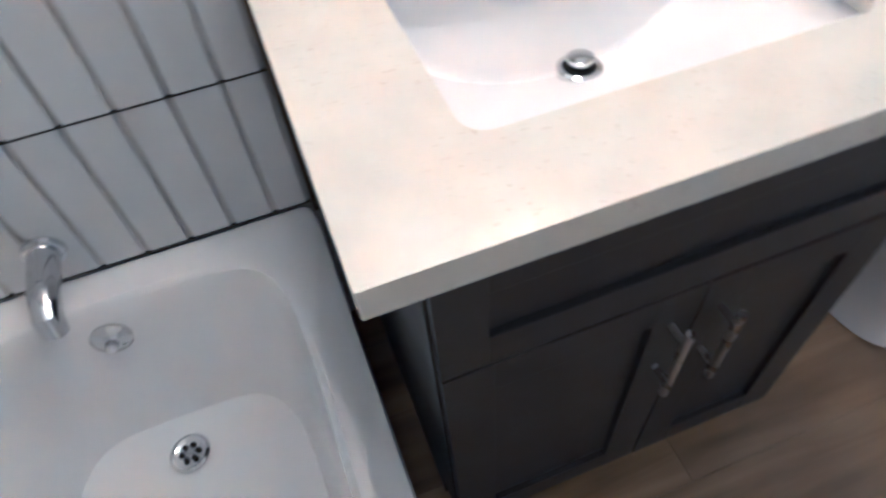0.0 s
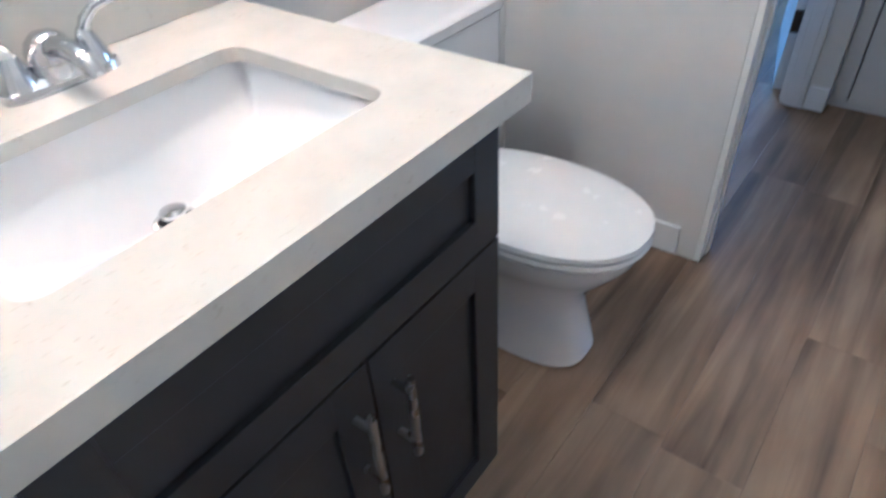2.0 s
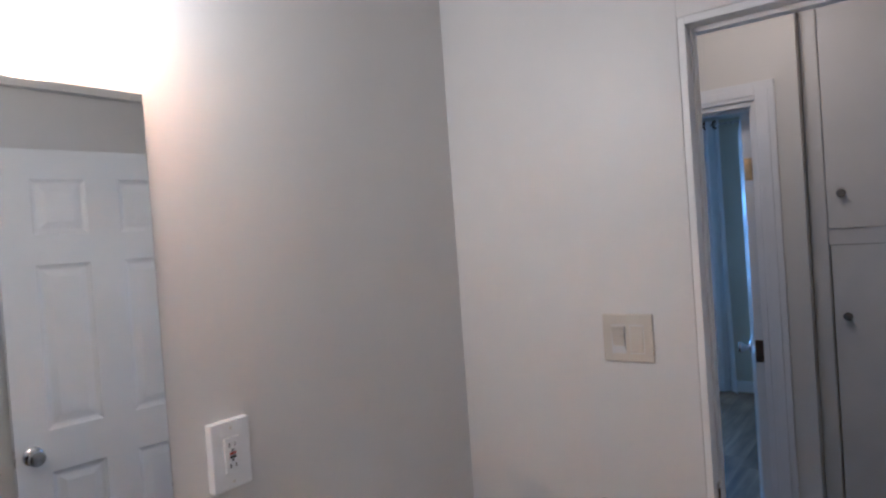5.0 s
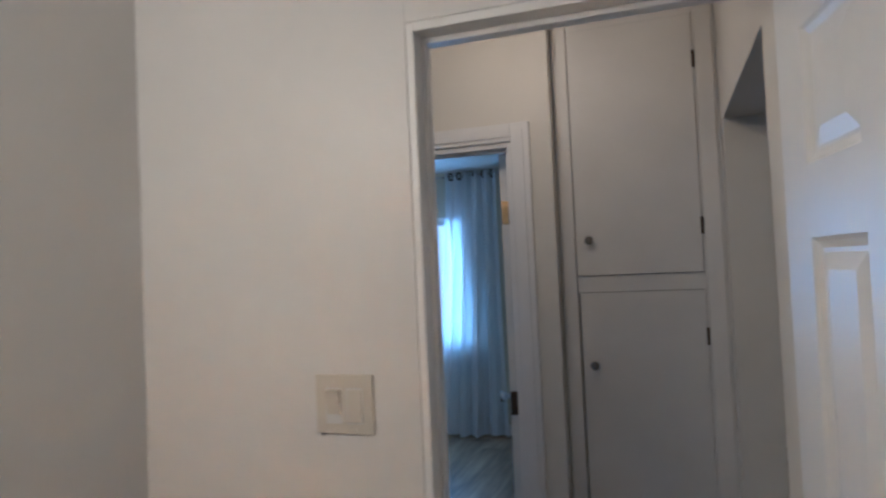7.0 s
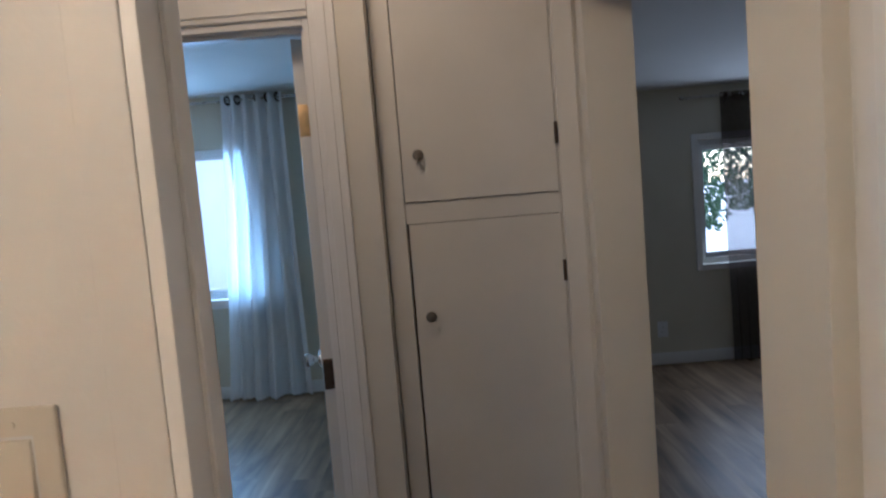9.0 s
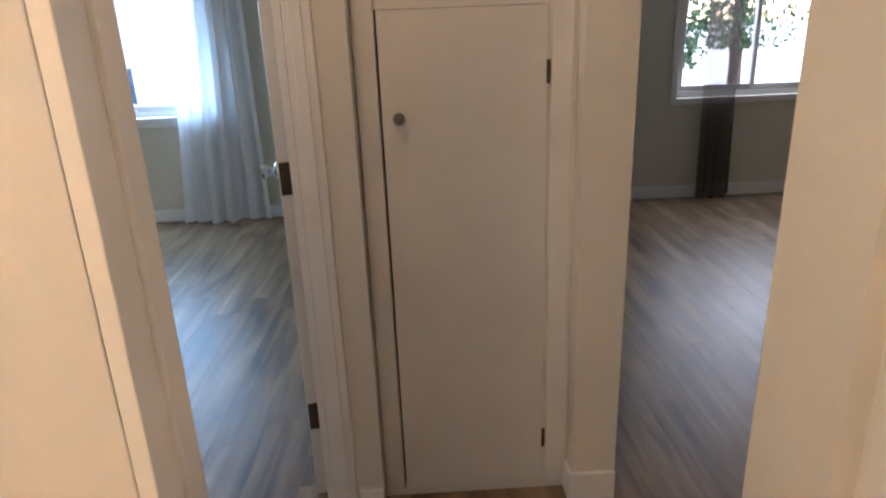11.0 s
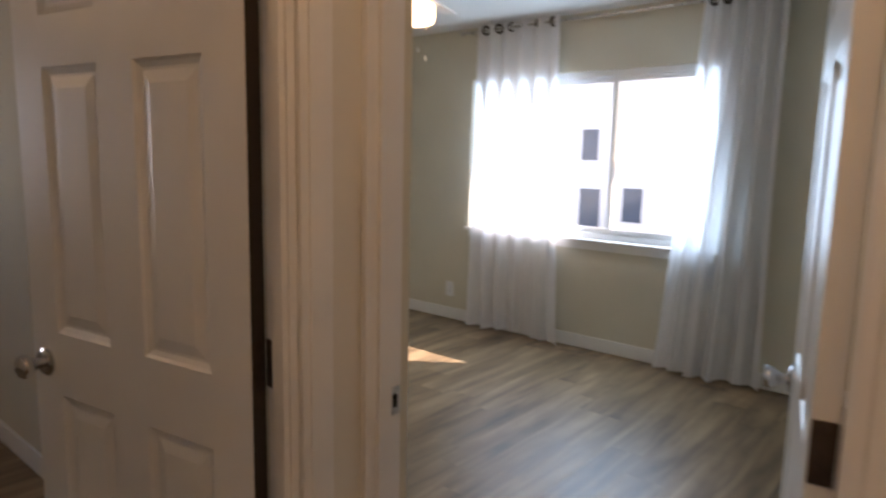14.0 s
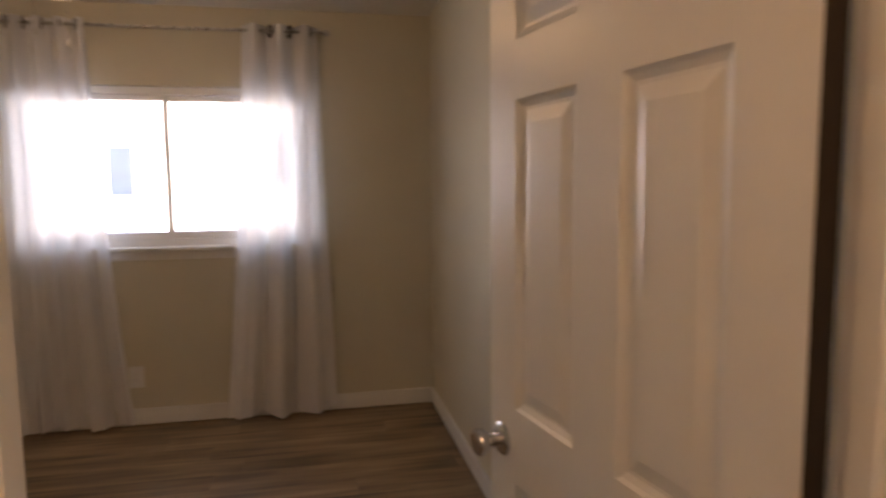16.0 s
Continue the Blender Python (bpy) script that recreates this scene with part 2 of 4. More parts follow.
def rod(bm, p0, p1, r0, r1=None, seg=16):
    p0, p1 = Vector(p0), Vector(p1)
    r = bmesh.ops.create_cone(bm, cap_ends=True, segments=seg, radius1=r0, radius2=r0 if r1 is None else r1, depth=(p1 - p0).length)
    q = (p1 - p0).to_track_quat("Z", "Y").to_matrix().to_4x4()
    bmesh.ops.transform(bm, matrix=Matrix.Translation((p0 + p1) / 2) @ q, verts=r["verts"])
    return bm


def lathe(bm, prof, base, axis=(0, 0, 1), seg=24):
    """prof: (radius, height) pairs turned about axis from base."""
    q = Matrix.Translation(base) @ Vector(axis).to_track_quat("Z", "Y").to_matrix().to_4x4()
    rings = [[bm.verts.new(q @ Vector((r * math.cos(2 * math.pi * k / seg), r * math.sin(2 * math.pi * k / seg), h))) for k in range(seg)] for r, h in prof]
    return skin(bm, rings)


def skin(bm, rings, caps=True):
    for a, b in zip(rings, rings[1:]):
        n = len(a)
        for k in range(n):
            bm.faces.new((a[k], a[(k + 1) % n], b[(k + 1) % n], b[k]))
    if caps:
        bm.faces.new(list(reversed(rings[0])))
        bm.faces.new(rings[-1])
    return bm


def tube(bm, pts, radii, seg=12):
    pts = [Vector(p) for p in pts]
    rings = []
    for i, p in enumerate(pts):
        d = (pts[min(i + 1, len(pts) - 1)] - pts[max(i - 1, 0)]).normalized()
        q = d.to_track_quat("Z", "Y").to_matrix()
        rings.append([bm.verts.new(p + q @ Vector((radii[i] * math.cos(2 * math.pi * k / seg), radii[i] * math.sin(2 * math.pi * k / seg), 0))) for k in range(seg)])
    return skin(bm, rings)


def oval(bm, cx, cy, z, rx, ry, n=2.4, seg=40, back=None):
    """A ring in plan, a squarish oval; back flattens its far side at y = back."""
    out = []
    for k in range(seg):
        a = 2 * math.pi * k / seg
        c, s = math.cos(a), math.sin(a)
        x = cx + rx * math.copysign(abs(c) ** (2 / n), c)
        y = cy + ry * math.copysign(abs(s) ** (2 / n), s)
        out.append(bm.verts.new((x, min(y, back) if back is not None else y, z)))
    return out


def part(name, bm, material, parent=None, label="", smooth=False):
    bmesh.ops.recalc_face_normals(bm, faces=bm.faces)
    me = bpy.data.meshes.new(name)
    bm.to_mesh(me)
    bm.free()
    me.materials.append(material)
    if smooth:
        for p in me.polygons:
            p.use_smooth = True
        me.set_sharp_from_angle(angle=radians(38))
    ob = new(name, me)
    if parent is not None:
        ob.parent = parent
    if label:
        ob["label"] = label
    return ob


def thing(name, label, category, at=(0, 0, 0), group="", kind="", rz=0.0):
    ob = new(name)
    ob.matrix_world = pose(*at, 0, 0, rz)
    return tagged(ob, label, category, group, kind)


def structure(name, bm, material, label, category):
    return tagged(part(name, bm, material), label, category, kind="structure")


H = 2.48


def wall(name, axis, a0, a1, c0, c1, holes, material, label):
    """A wall along axis from a0 to a1, c0 to c1 thick, with holes (s0, s1, z0, z1)."""
    bm = bmesh.new()

    def blk(s0, s1, z0, z1):
        if s1 - s0 > 1e-4 and z1 - z0 > 1e-4:
            if axis == "x":
                box(bm, s0, c0, z0, s1, c1, z1)
            else:
                box(bm, c0, s0, z0, c1, s1, z1)

    s = a0
    for h0, h1, z0, z1 in sorted(holes):
        blk(s, h0, 0, H)
        blk(h0, h1, 0, z0)
        blk(h0, h1, z1, H)
        s = h1
    blk(s, a1, 0, H)
    return structure(name, bm, material, label, "wall")


# ---- walls, ceiling ----
wall("wall_bath_north", "x", -0.83, 1.81, 1.072, 1.25, [], M_BATHWALL, "off-white painted bathroom wall behind the vanity and toilet")
wall("wall_bath_east", "y", -0.45, 1.072, 1.72, 1.81, [(-0.32, 0.392, 0, 2.06)], M_BATHWALL, "off-white painted bathroom wall with the doorway to the hall")
wall("wall_bath_south", "x", -0.83, 1.81, -0.56, -0.45, [], M_BATHWALL, "off-white painted bathroom wall behind the open door")
wall("wall_bath_west", "y", -0.45, 1.072, -0.83, -0.72, [], M_BATHWALL, "off-white painted bathroom wall along the tub")
wall("wall_hall_north", "x", 1.81, 2.945, 1.285, 1.345, [(1.945, 2.716, 0, 2.026)], M_HALLWALL, "cream hall wall with a bedroom doorway")
wall("wall_hall_east", "y", 0.300, 1.285, 2.875, 2.965, [(0.450, 1.282, 0, 2.026)], M_HALLWALL, "cream hall wall with a bedroom doorway")
wall("wall_hall_south", "x", 1.81, 6.38, -0.41, -0.277, [(1.97, 2.892, 0, 2.035)], M_HALLWALL, "cream hall wall with a wide cased opening to the living room")
wall("wall_closet_back", "y", -0.277, 0.299, 3.45, 3.55, [], M_HALLWALL, "plain wall behind the linen closet")
wall("wall_room_south", "x", 2.965, 6.38, 0.300, 0.38, [], M_ROOMWALL, "beige bedroom wall behind the open door")
wall("wall_room_between", "y", 1.286, 4.88, 2.946, 3.01, [], M_ROOMWALL, "beige wall between the two bedrooms")
wall("wall_room_northsouth", "x", -0.1, 1.81, 1.2505, 1.325, [], M_ROOMWALL, "beige bedroom wall behind the bathroom")
wall("wall_east", "y", -5.0, 5.0, 6.38, 6.52, [(-3.19, -1.915, 0.812, 1.818), (1.69, 3.74, 0.838, 2.068)], M_ROOMWALL, "beige outer wall with two sliding windows")
wall("wall_north", "x", -0.1, 6.38, 4.88, 5.0, [(0.525, 2.185, 1.08, 2.025)], M_ROOMWALL, "beige outer wall with a sliding window")
wall("wall_room_west", "y", 1.325, 4.88, -0.1, 0.0, [], M_ROOMWALL, "beige bedroom wall")
wall("wall_living_south", "x", 0.4, 6.38, -5.0, -4.9, [], M_ROOMWALL, "beige living room wall")
wall("wall_living_west", "y", -4.9, -0.56, 0.4, 0.5, [], M_ROOMWALL, "beige living room wall")
wall("wall_hall_west", "y", -0.56, -0.41, 1.72, 1.81, [], M_HALLWALL, "cream wall end beside the opening")
structure("ceiling", B(-0.9, -5.0, H, 6.52, 5.0, H + 0.12), M_CEIL, "white lightly textured ceiling", "ceiling")
structure("ceiling_living", B(0.5, -4.9, 2.245, 6.38, -0.41, 2.31), M_CEIL, "white lightly textured lower ceiling of the living room", "ceiling")
# Unseen deep overhang, added to keep sun off the living room floor.
structure("sun_block_eave", B(6.52, -5.2, 2.40, 8.6, -1.501, 2.55), M_TRIM, "unseen white overhang added outside the window to block sun", "eave")
# Unseen shallower overhang, added to cut the bedroom sun to a sliver.
structure("sun_block_eave", B(6.52, -1.5, 2.40, 7.62, 5.2, 2.55), M_TRIM, "unseen white overhang added outside the window to block sun", "eave")


# ---- baseboards, door frames, casings ----
def baseboard(x0, y0, x1, y1):
    bm = B(x0, y0, 0.006, x1, y1, 0.105, bevel=0.004)
    structure("baseboard", bm, M_TRIM, "white painted baseboard along the floor", "baseboard")


T = 0.014
for a in [(0.83, 1.072 - T, 1.72 - T, 1.072), (1.72 - T, 0.45, 1.72, 1.072), (2.875 - T, 0.300, 2.875, 0.372), (2.892 - T, -0.41, 2.892, -0.277 + T), (2.892, -0.277, 2.955, -0.277 + T),
          (6.38 - T, 0.38, 6.38, 4.88), (3.01, 4.88 - T, 6.38 - T, 4.88), (3.01, 1.40, 3.01 + T, 4.88 - T), (3.06, 0.38, 6.38 - T, 0.38 + T), (0.0, 4.88 - T, 2.946, 4.88), (2.946 - T, 1.42, 2.946, 4.88 - T), (0, 1.33, T, 4.88 - T),
          (6.38 - T, -4.9, 6.38, -0.41), (3.0, -0.41 - T, 6.38 - T, -0.41), (0.5, -4.9, 6.38 - T, -4.9 + T)]:
    baseboard(*a)


def casing(axis, s0, s1, face, out, top, w=0.066, sides=(True, True), thin=False):
    """Flat moulded boards round a doorway from s0 to s1 on the plane face; out is the way they stand proud."""
    def brd(u0, u1, z0, z1, d):
        f0, f1 = sorted((face, face + out * d))
        if axis == "x":
            return (u0, f0, z0, u1, f1, z1)
        return (f0, u0, z0, f1, u1, z1)

    if thin:
        bm = B(*brd(s0 - w, s0 - 0.003, 0.004, top + w, 0.004), bevel=0.0015)
        box(bm, *brd(s1 + 0.003, s1 + w, 0.004, top + w, 0.004), bevel=0.0015)
        box(bm, *brd(s0 - 0.003, s1 + 0.003, top + 0.003, top + w, 0.004), bevel=0.0015)
        structure("trim", bm, M_BATHWALL, "flat painted board round the bathroom doorway", "trim")
        return
    for on, u0, u1, inner in ((sides[0], s0 - w, s0 - 0.004, s0 - 0.020), (sides[1], s1 + 0.004, s1 + w, s1 + 0.020)):
        if on:
            bm = B(*brd(u0, u1, 0.004, top + w, 0.015), bevel=0.003)
            lo, hi = sorted((inner, inner + (-0.03 if inner < s0 else 0.03)))
            box(bm, *brd(lo, hi, 0.006, top + w * 0.6, 0.020), bevel=0.002)
            structure("trim", bm, M_TRIM, "white painted door casing", "trim")
    l0, l1 = (s0 - 0.004 if sides[0] else s0), (s1 + 0.004 if sides[1] else s1)
    bm = B(*brd(l0, l1, top + 0.004, top + w, 0.0145), bevel=0.003)
    box(bm, *brd(l0, l1, top + 0.02, top + 0.05, 0.019), bevel=0.002)
    structure("trim", bm, M_TRIM, "white painted door head casing", "trim")


def jambs(axis, s0, s1, c0, c1, top, stop_at, bead=0.011):
    """The lining of a doorway, with a stop bead."""
    bm = bmesh.new()

    def bx(u0, u1, d0, d1, z0, z1, bv=0.0015):
        if axis == "x":
            box(bm, u0, d0, z0, u1, d1, z1, bevel=bv)
        else:
            box(bm, d0, u0, z0, d1, u1, z1, bevel=bv)

    bx(s0 - 0.002, s0 + 0.014, c0 - 0.004, c1 + 0.004, 0.004, top - 0.001)
    bx(s1 - 0.014, s1 + 0.002, c0 - 0.004, c1 + 0.004, 0.004, top - 0.001)
    bx(s0 + 0.014, s1 - 0.014, c0 - 0.004, c1 + 0.004, top - 0.016, top + 0.002)
    bx(s0 + 0.014, s0 + 0.014 + bead, stop_at - 0.017, stop_at + 0.017, 0.004, top - 0.016)
    bx(s1 - 0.014 - bead, s1 - 0.014, stop_at - 0.017, stop_at + 0.017, 0.004, top - 0.016)
    bx(s0 + 0.014 + bead, s1 - 0.014 - bead, stop_at - 0.017, stop_at + 0.017, top - 0.028, top - 0.016)
    return structure("door_frame", bm, M_TRIM, "white painted door jamb with a stop bead", "door frame")


jambs("y", -0.32, 0.392, 1.72, 1.81, 2.06, 1.780, 0.006)
jambs("y", 0.450, 1.282, 2.875, 2.965, 2.026, 2.915)
jambs("x", 1.945, 2.716, 1.285, 1.345, 2.026, 1.305)
casing("y", -0.32, 0.392, 1.72, -1, 2.06, w=0.055, thin=True)
casing("y", -0.32, 0.392, 1.81, 1, 2.06)
casing("y", 0.450, 1.282, 2.875, -1, 2.026, w=0.072, sides=(True, False))
casing("y", 0.450, 1.282, 2.965, 1, 2.026, w=0.054)
casing("x", 1.945, 2.716, 1.285, -1, 2.026, w=0.075)
casing("x", 1.945, 2.716, 1.345, 1, 2.026)


# ---- six-panel doors ----
def door(name, w, m, label, knob_side, hinge_z=((0.299, 0), (1.042, 0), (1.777, 0)), mats=(M_BRONZE, M_BRONZE, M_BRONZE)):
    """Local: hinge edge at x = 0, free edge at x = w, faces at y = 0 and y = -0.035."""
    h, th = 2.005, 0.035
    st, mid = 0.106, 0.115
    pw = (w - 2 * st - mid) / 2
    xs = [0, st, st + pw, st + pw + mid, w - st, w]
    zs = [0.012, 0.235, 0.860, 1.008, 1.594, 1.70, 1.90, h]
    bm = bmesh.new()
    for side in (0, 1):
        y0 = 0.0 if side == 0 else -th
        sg = -1 if side == 0 else 1
        V = lambda x, d, z: bm.verts.new((x, y0 + sg * d, z))
        for i in range(5):
            for j in range(7):
                x0, x1, z0, z1 = xs[i], xs[i + 1], zs[j], zs[j + 1]
                if i in (1, 3) and j in (1, 3, 5):
                    rings = []
                    for ins, d in ((0, 0), (0.006, 0.005), (0.016, 0.009), (0.022, 0.009), (0.046, 0.003)):
                        rings.append([V(x0 + ins, d, z0 + ins), V(x1 - ins, d, z0 + ins), V(x1 - ins, d, z1 - ins), V(x0 + ins, d, z1 - ins)])
                    for a, b in zip(rings, rings[1:]):
                        for k in range(4):
                            bm.faces.new((a[k], a[(k + 1) % 4], b[(k + 1) % 4], b[k]))
                    bm.faces.new(rings[-1])
                else:
                    bm.faces.new([V(x0, 0, z0), V(x1, 0, z0), V(x1, 0, z1), V(x0, 0, z1)])
    for q in (((0, 0), (0, -th)), ((w, 0), (w, -th))):
        bm.faces.new([bm.verts.new((*q[0], 0.012)), bm.verts.new((*q[1], 0.012)), bm.verts.new((*q[1], h)), bm.verts.new((*q[0], h))])
    for z in (0.012, h):
        bm.faces.new([bm.verts.new((0, 0, z)), bm.verts.new((w, 0, z)), bm.verts.new((w, -th, z)), bm.verts.new((0, -th, z))])
    bmesh.ops.remove_doubles(bm, verts=bm.verts, dist=0.0002)
    d = tagged(part(name, bm, M_DOOR), label, "door", kind="structure")
    for (z, _), mt in zip(hinge_z, mats):
        bm = B(-0.0022, -th + 0.002, z - 0.045, 0.0012, -0.002, z + 0.045, bevel=0.001)
        box(bm, -0.025, knob_side * 0.004 - (0 if knob_side > 0 else th) - 0.001, z - 0.045, -0.003, knob_side * 0.004 - (0 if knob_side > 0 else th) + 0.0015, z + 0.045)
        yk = 0.006 if knob_side > 0 else -th - 0.006
        for k in range(5):
            rod(bm, (-0.004, yk, z - 0.045 + 0.018 * k), (-0.004, yk, z - 0.0285 + 0.018 * k), 0.0058, seg=10)
        part("hinge", bm, mt, d, "worn metal butt hinge", True)
    for y, s in ((0.0, 1), (-th, -1)):
        k = part("door_knob", lathe(bmesh.new(), [(0.012, 0.0), (0.012, 0.022), (0.016, 0.030), (0.026, 0.042), (0.0275, 0.053), (0.024, 0.060), (0.010, 0.063)], (w - 0.052, y, 0.932), (0, s, 0)), M_CHROME, d, "polished chrome round knob", True)
        part("rosette", lathe(bmesh.new(), [(0.033, 0.0), (0.033, 0.004), (0.026, 0.010), (0.014, 0.012)], (w - 0.052, y, 0.932), (0, s, 0)), M_CHROME, k, "", True)
    part("latch_plate", B(w - 0.0005, -th + 0.005, 0.902, w + 0.0012, -0.005, 0.962), M_NICKEL, d)
    d.matrix_world = m
    return d


# hinge edge, then the way the leaf points
door("door_1", 0.69, pose(1.702, -0.291, 0, 0, 0, 187.5), "white six-panel door standing open into the bathroom", 1)
door("door_2", 0.735, pose(2.976, 0.522, 0, 0, 0, 12.5), "white six-panel door standing open into a bedroom", -1, mats=(M_BRONZE, M_BRONZE, M_BRASS))
d3 = door("door_3", 0.72, pose(2.664, 1.346, 0, 0, 0, 99.9), "white six-panel door standing open into a bedroom", -1)
# Strip over the hinge edge; its colour stands in for the shaded jamb gap.
part("hinge_gap_strip", B(-0.0016, -0.0335, 0.014, -0.0002, -0.0015, 2.003), M_HINGEGAP, d3, "near-black strip painting in the shaded gap at the hinges")
for z in (0.299, 1.042, 1.777):
    leaf = part("hinge_leaf", B(2.6985, 1.309, z - 0.045, 2.7025, 1.345, z + 0.045, bevel=0.001), M_BRONZE, d3, "worn metal hinge leaf on the jamb")
    leaf.matrix_parent_inverse = d3.matrix_world.inverted()
for nm, m in (("strike_plate", pose(2.9505, 1.2675, 0.920, 0, 0, 0)), ("strike_plate", pose(1.755, 0.3775, 0.93, 0, 0, 0))):
    bm = B(-0.014, -0.0015, -0.03, 0.014, 0.0, 0.03, bevel=0.0005)
    pl = tagged(part(nm, bm, M_NICKEL), "small metal strike plate set in the door jamb", "strike plate")
    part("latch_hole", B(-0.007, -0.0025, -0.014, 0.006, -0.0016, 0.014), M_DARK, pl)
    pl.matrix_world = m


# ---- linen closet ----
FX = 2.962
bm = bmesh.new()
for a in [(0.240, 0.299, 0.0, H), (-0.276, -0.199, 0.0, H), (-0.199, 0.240, 0.0, 0.028), (-0.199, 0.240, 1.460, 1.519), (-0.199, 0.240, 2.434, H)]:
    box(bm, FX, a[0], a[2], FX + 0.03, a[1], a[3])
box(bm, FX + 0.03, -0.276, 0, FX + 0.45, -0.257, H)
box(bm, FX + 0.03, 0.280, 0, FX + 0.45, 0.299, H)
structure("closet_frame", bm, M_CLOSET, "white painted face frame of a built-in linen closet", "built-in closet")
# Near-black sheet close behind the doors stands in for the closet's inner shade.
structure("closet_gap_shade", B(FX + 0.031, -0.256, 0.0, FX + 0.04, 0.279, H), M_DARK, "near-black sheet painting in the shade behind the closet doors", "closet interior")
bm = B(FX - 0.012, 0.241, 0.03, FX - 0.0005, 0.296, H - 0.002, bevel=0.003)
structure("trim", bm, M_CLOSET, "white painted trim beside the closet", "trim")
bm = B(FX - 0.010, -0.264, 0.03, FX - 0.0005, -0.206, H - 0.002, bevel=0.003)
structure("trim", bm, M_CLOSET, "white painted trim beside the closet", "trim")
for nm, z0, z1, kz, lab in (("closet_door", 0.032, 1.456, 1.194, "tall white painted flat lower closet door with a small round knob"), ("closet_door", 1.523, 2.430, 1.650, "white painted flat upper closet door with a small round knob")):
    cd = tagged(part(nm, B(FX - 0.006, -0.1975, z0 - 0.002, FX + 0.016, 0.2342 if z0 < 1 else 0.2380, z1 + 0.002, bevel=0.002), M_CLOSET), lab, "closet door", "linen closet doors")
    part("knob", lathe(bmesh.new(), [(0.009, 0), (0.007, 0.010), (0.013, 0.017), (0.0155, 0.022), (0.013, 0.028), (0.004, 0.030)], (FX - 0.006, 0.190, kz), (-1, 0, 0)), M_PEWTER, cd, "dull metal round knob", True)
    for hz in (z0 + 0.16, z1 - 0.16):
        part("hinge", rod(bmesh.new(), (FX - 0.009, -0.1985, hz - 0.03), (FX - 0.009, -0.1985, hz + 0.03), 0.005, seg=10), M_BRONZE, cd, "dark metal hinge barrel", True)


# ---- bathtub and tiled wall ----
def bathtub():
    x0, x1, y0, y1, zr = -0.718, 0.060, -0.448, 1.066, 0.42
    t = thing("bathtub", "white enamelled built-in bathtub with a wide rounded rim", "bathtub", (-0.31, 0.31, 0))
    t.matrix_world = pose(0, 0, 0)
    cx, cy = (x0 + x1) / 2, (y0 + y1) / 2
    bm = bmesh.new()

    def ring(hx, hy, z, r, dy=0.0):
        out = []
        for k in range(48):
            a = 2 * math.pi * k / 48
            c, s = math.cos(a), math.sin(a)
            n = r
            out.append(bm.verts.new((cx + hx * math.copysign(abs(c) ** (2 / n), c), cy + dy + hy * math.copysign(abs(s) ** (2 / n), s), z)))
        return out

    hx, hy = (x1 - x0) / 2, (y1 - y0) / 2
    skin(bm, [ring(hx, hy, 0.004, 40), ring(hx, hy, 0.405, 40), ring(hx - 0.004, hy - 0.002, 0.416, 40), ring(hx - 0.016, hy - 0.012, zr, 30), ring(hx - 0.072, hy - 0.078, zr + 0.002, 8), ring(hx - 0.084, hy - 0.090, zr - 0.008, 7), ring(hx - 0.092, hy - 0.100, zr - 0.05, 6), ring(hx - 0.125, hy - 0.140, 0.17, 5.5), ring(hx - 0.150, hy - 0.175, 0.110, 5), ring(hx - 0.20, hy - 0.24, 0.090, 4), ring(0.03, 0.03, 0.082, 2)])
    part("shell", bm, M_TUB, t, "", True)
    dr = part("drain", lathe(bmesh.new(), [(0.040, 0), (0.040, 0.003), (0.034, 0.006), (0.030, 0.003), (0.004, 0.002)], (-0.335, 0.810, 0.098)), M_CHROME, t, "chrome tub drain with a strainer", True)
    for k in range(6):
        a = k * math.pi / 3
        part("drain_hole", rod(bmesh.new(), (-0.335 + 0.016 * math.cos(a), 0.810 + 0.016 * math.sin(a), 0.099), (-0.335 + 0.016 * math.cos(a), 0.810 + 0.016 * math.sin(a), 0.1035), 0.0055, seg=10), M_DARK, dr)
    part("overflow_plate", lathe(bmesh.new(), [(0.037, 0), (0.037, 0.006), (0.028, 0.014), (0.012, 0.018), (0.010, 0.03), (0.004, 0.032)], (-0.368, 0.962, 0.345), (0, -1, 0.12)), M_CHROME, t, "chrome overflow plate", True)
    return t


bathtub()
sp = thing("tub_spout", "chrome tub spout on the tiled wall", "tub spout")
part("flange", lathe(bmesh.new(), [(0.036, 0), (0.034, 0.008), (0.026, 0.012)], (-0.400, 1.056, 0.512), (0, -1, 0)), M_CHROME, sp, "", True)
part("spout", tube(bmesh.new(), [(-0.400, 1.05, 0.512), (-0.400, 1.0, 0.512), (-0.400, 0.95, 0.510), (-0.400, 0.918, 0.498), (-0.400, 0.908, 0.468)], [0.026, 0.026, 0.025, 0.024, 0.019], 20), M_CHROME, sp, "", True)


def tile_mesh(n, last, h, d):
    """A tile with n raised strips between grooves; the last strip may be cut."""
    bm = bmesh.new()
    for k in range(n):
        w = last if k == n - 1 else pitch
        box(bm, k * pitch + 0.0055, 0, 0.0015, k * pitch + w - 0.0055, -d, h - 0.0015, bevel=0.0015)
    return bm


pitch, trow = 0.0810, 0.308
tile_wall = structure("tile_backing", B(-0.719, 1.0655, 0.421, 0.055, 1.0715, 2.35), M_TILEGROOVE, "grey grooved backing of the tub surround", "tile wall")
wide, narrow = (part("tile", tile_mesh(n, last, trow, 0.006), M_TILE, tile_wall) for n, last in ((6, pitch), (5, 0.068)))
for r in range(6):
    for o, x in ((wide, -0.825), (narrow, -0.825 + 6 * pitch)):
        if r:
            o = new("tile", o.data)
            o.parent = tile_wall
        o.location = (x, 1.0655, 0.427 + r * trow)
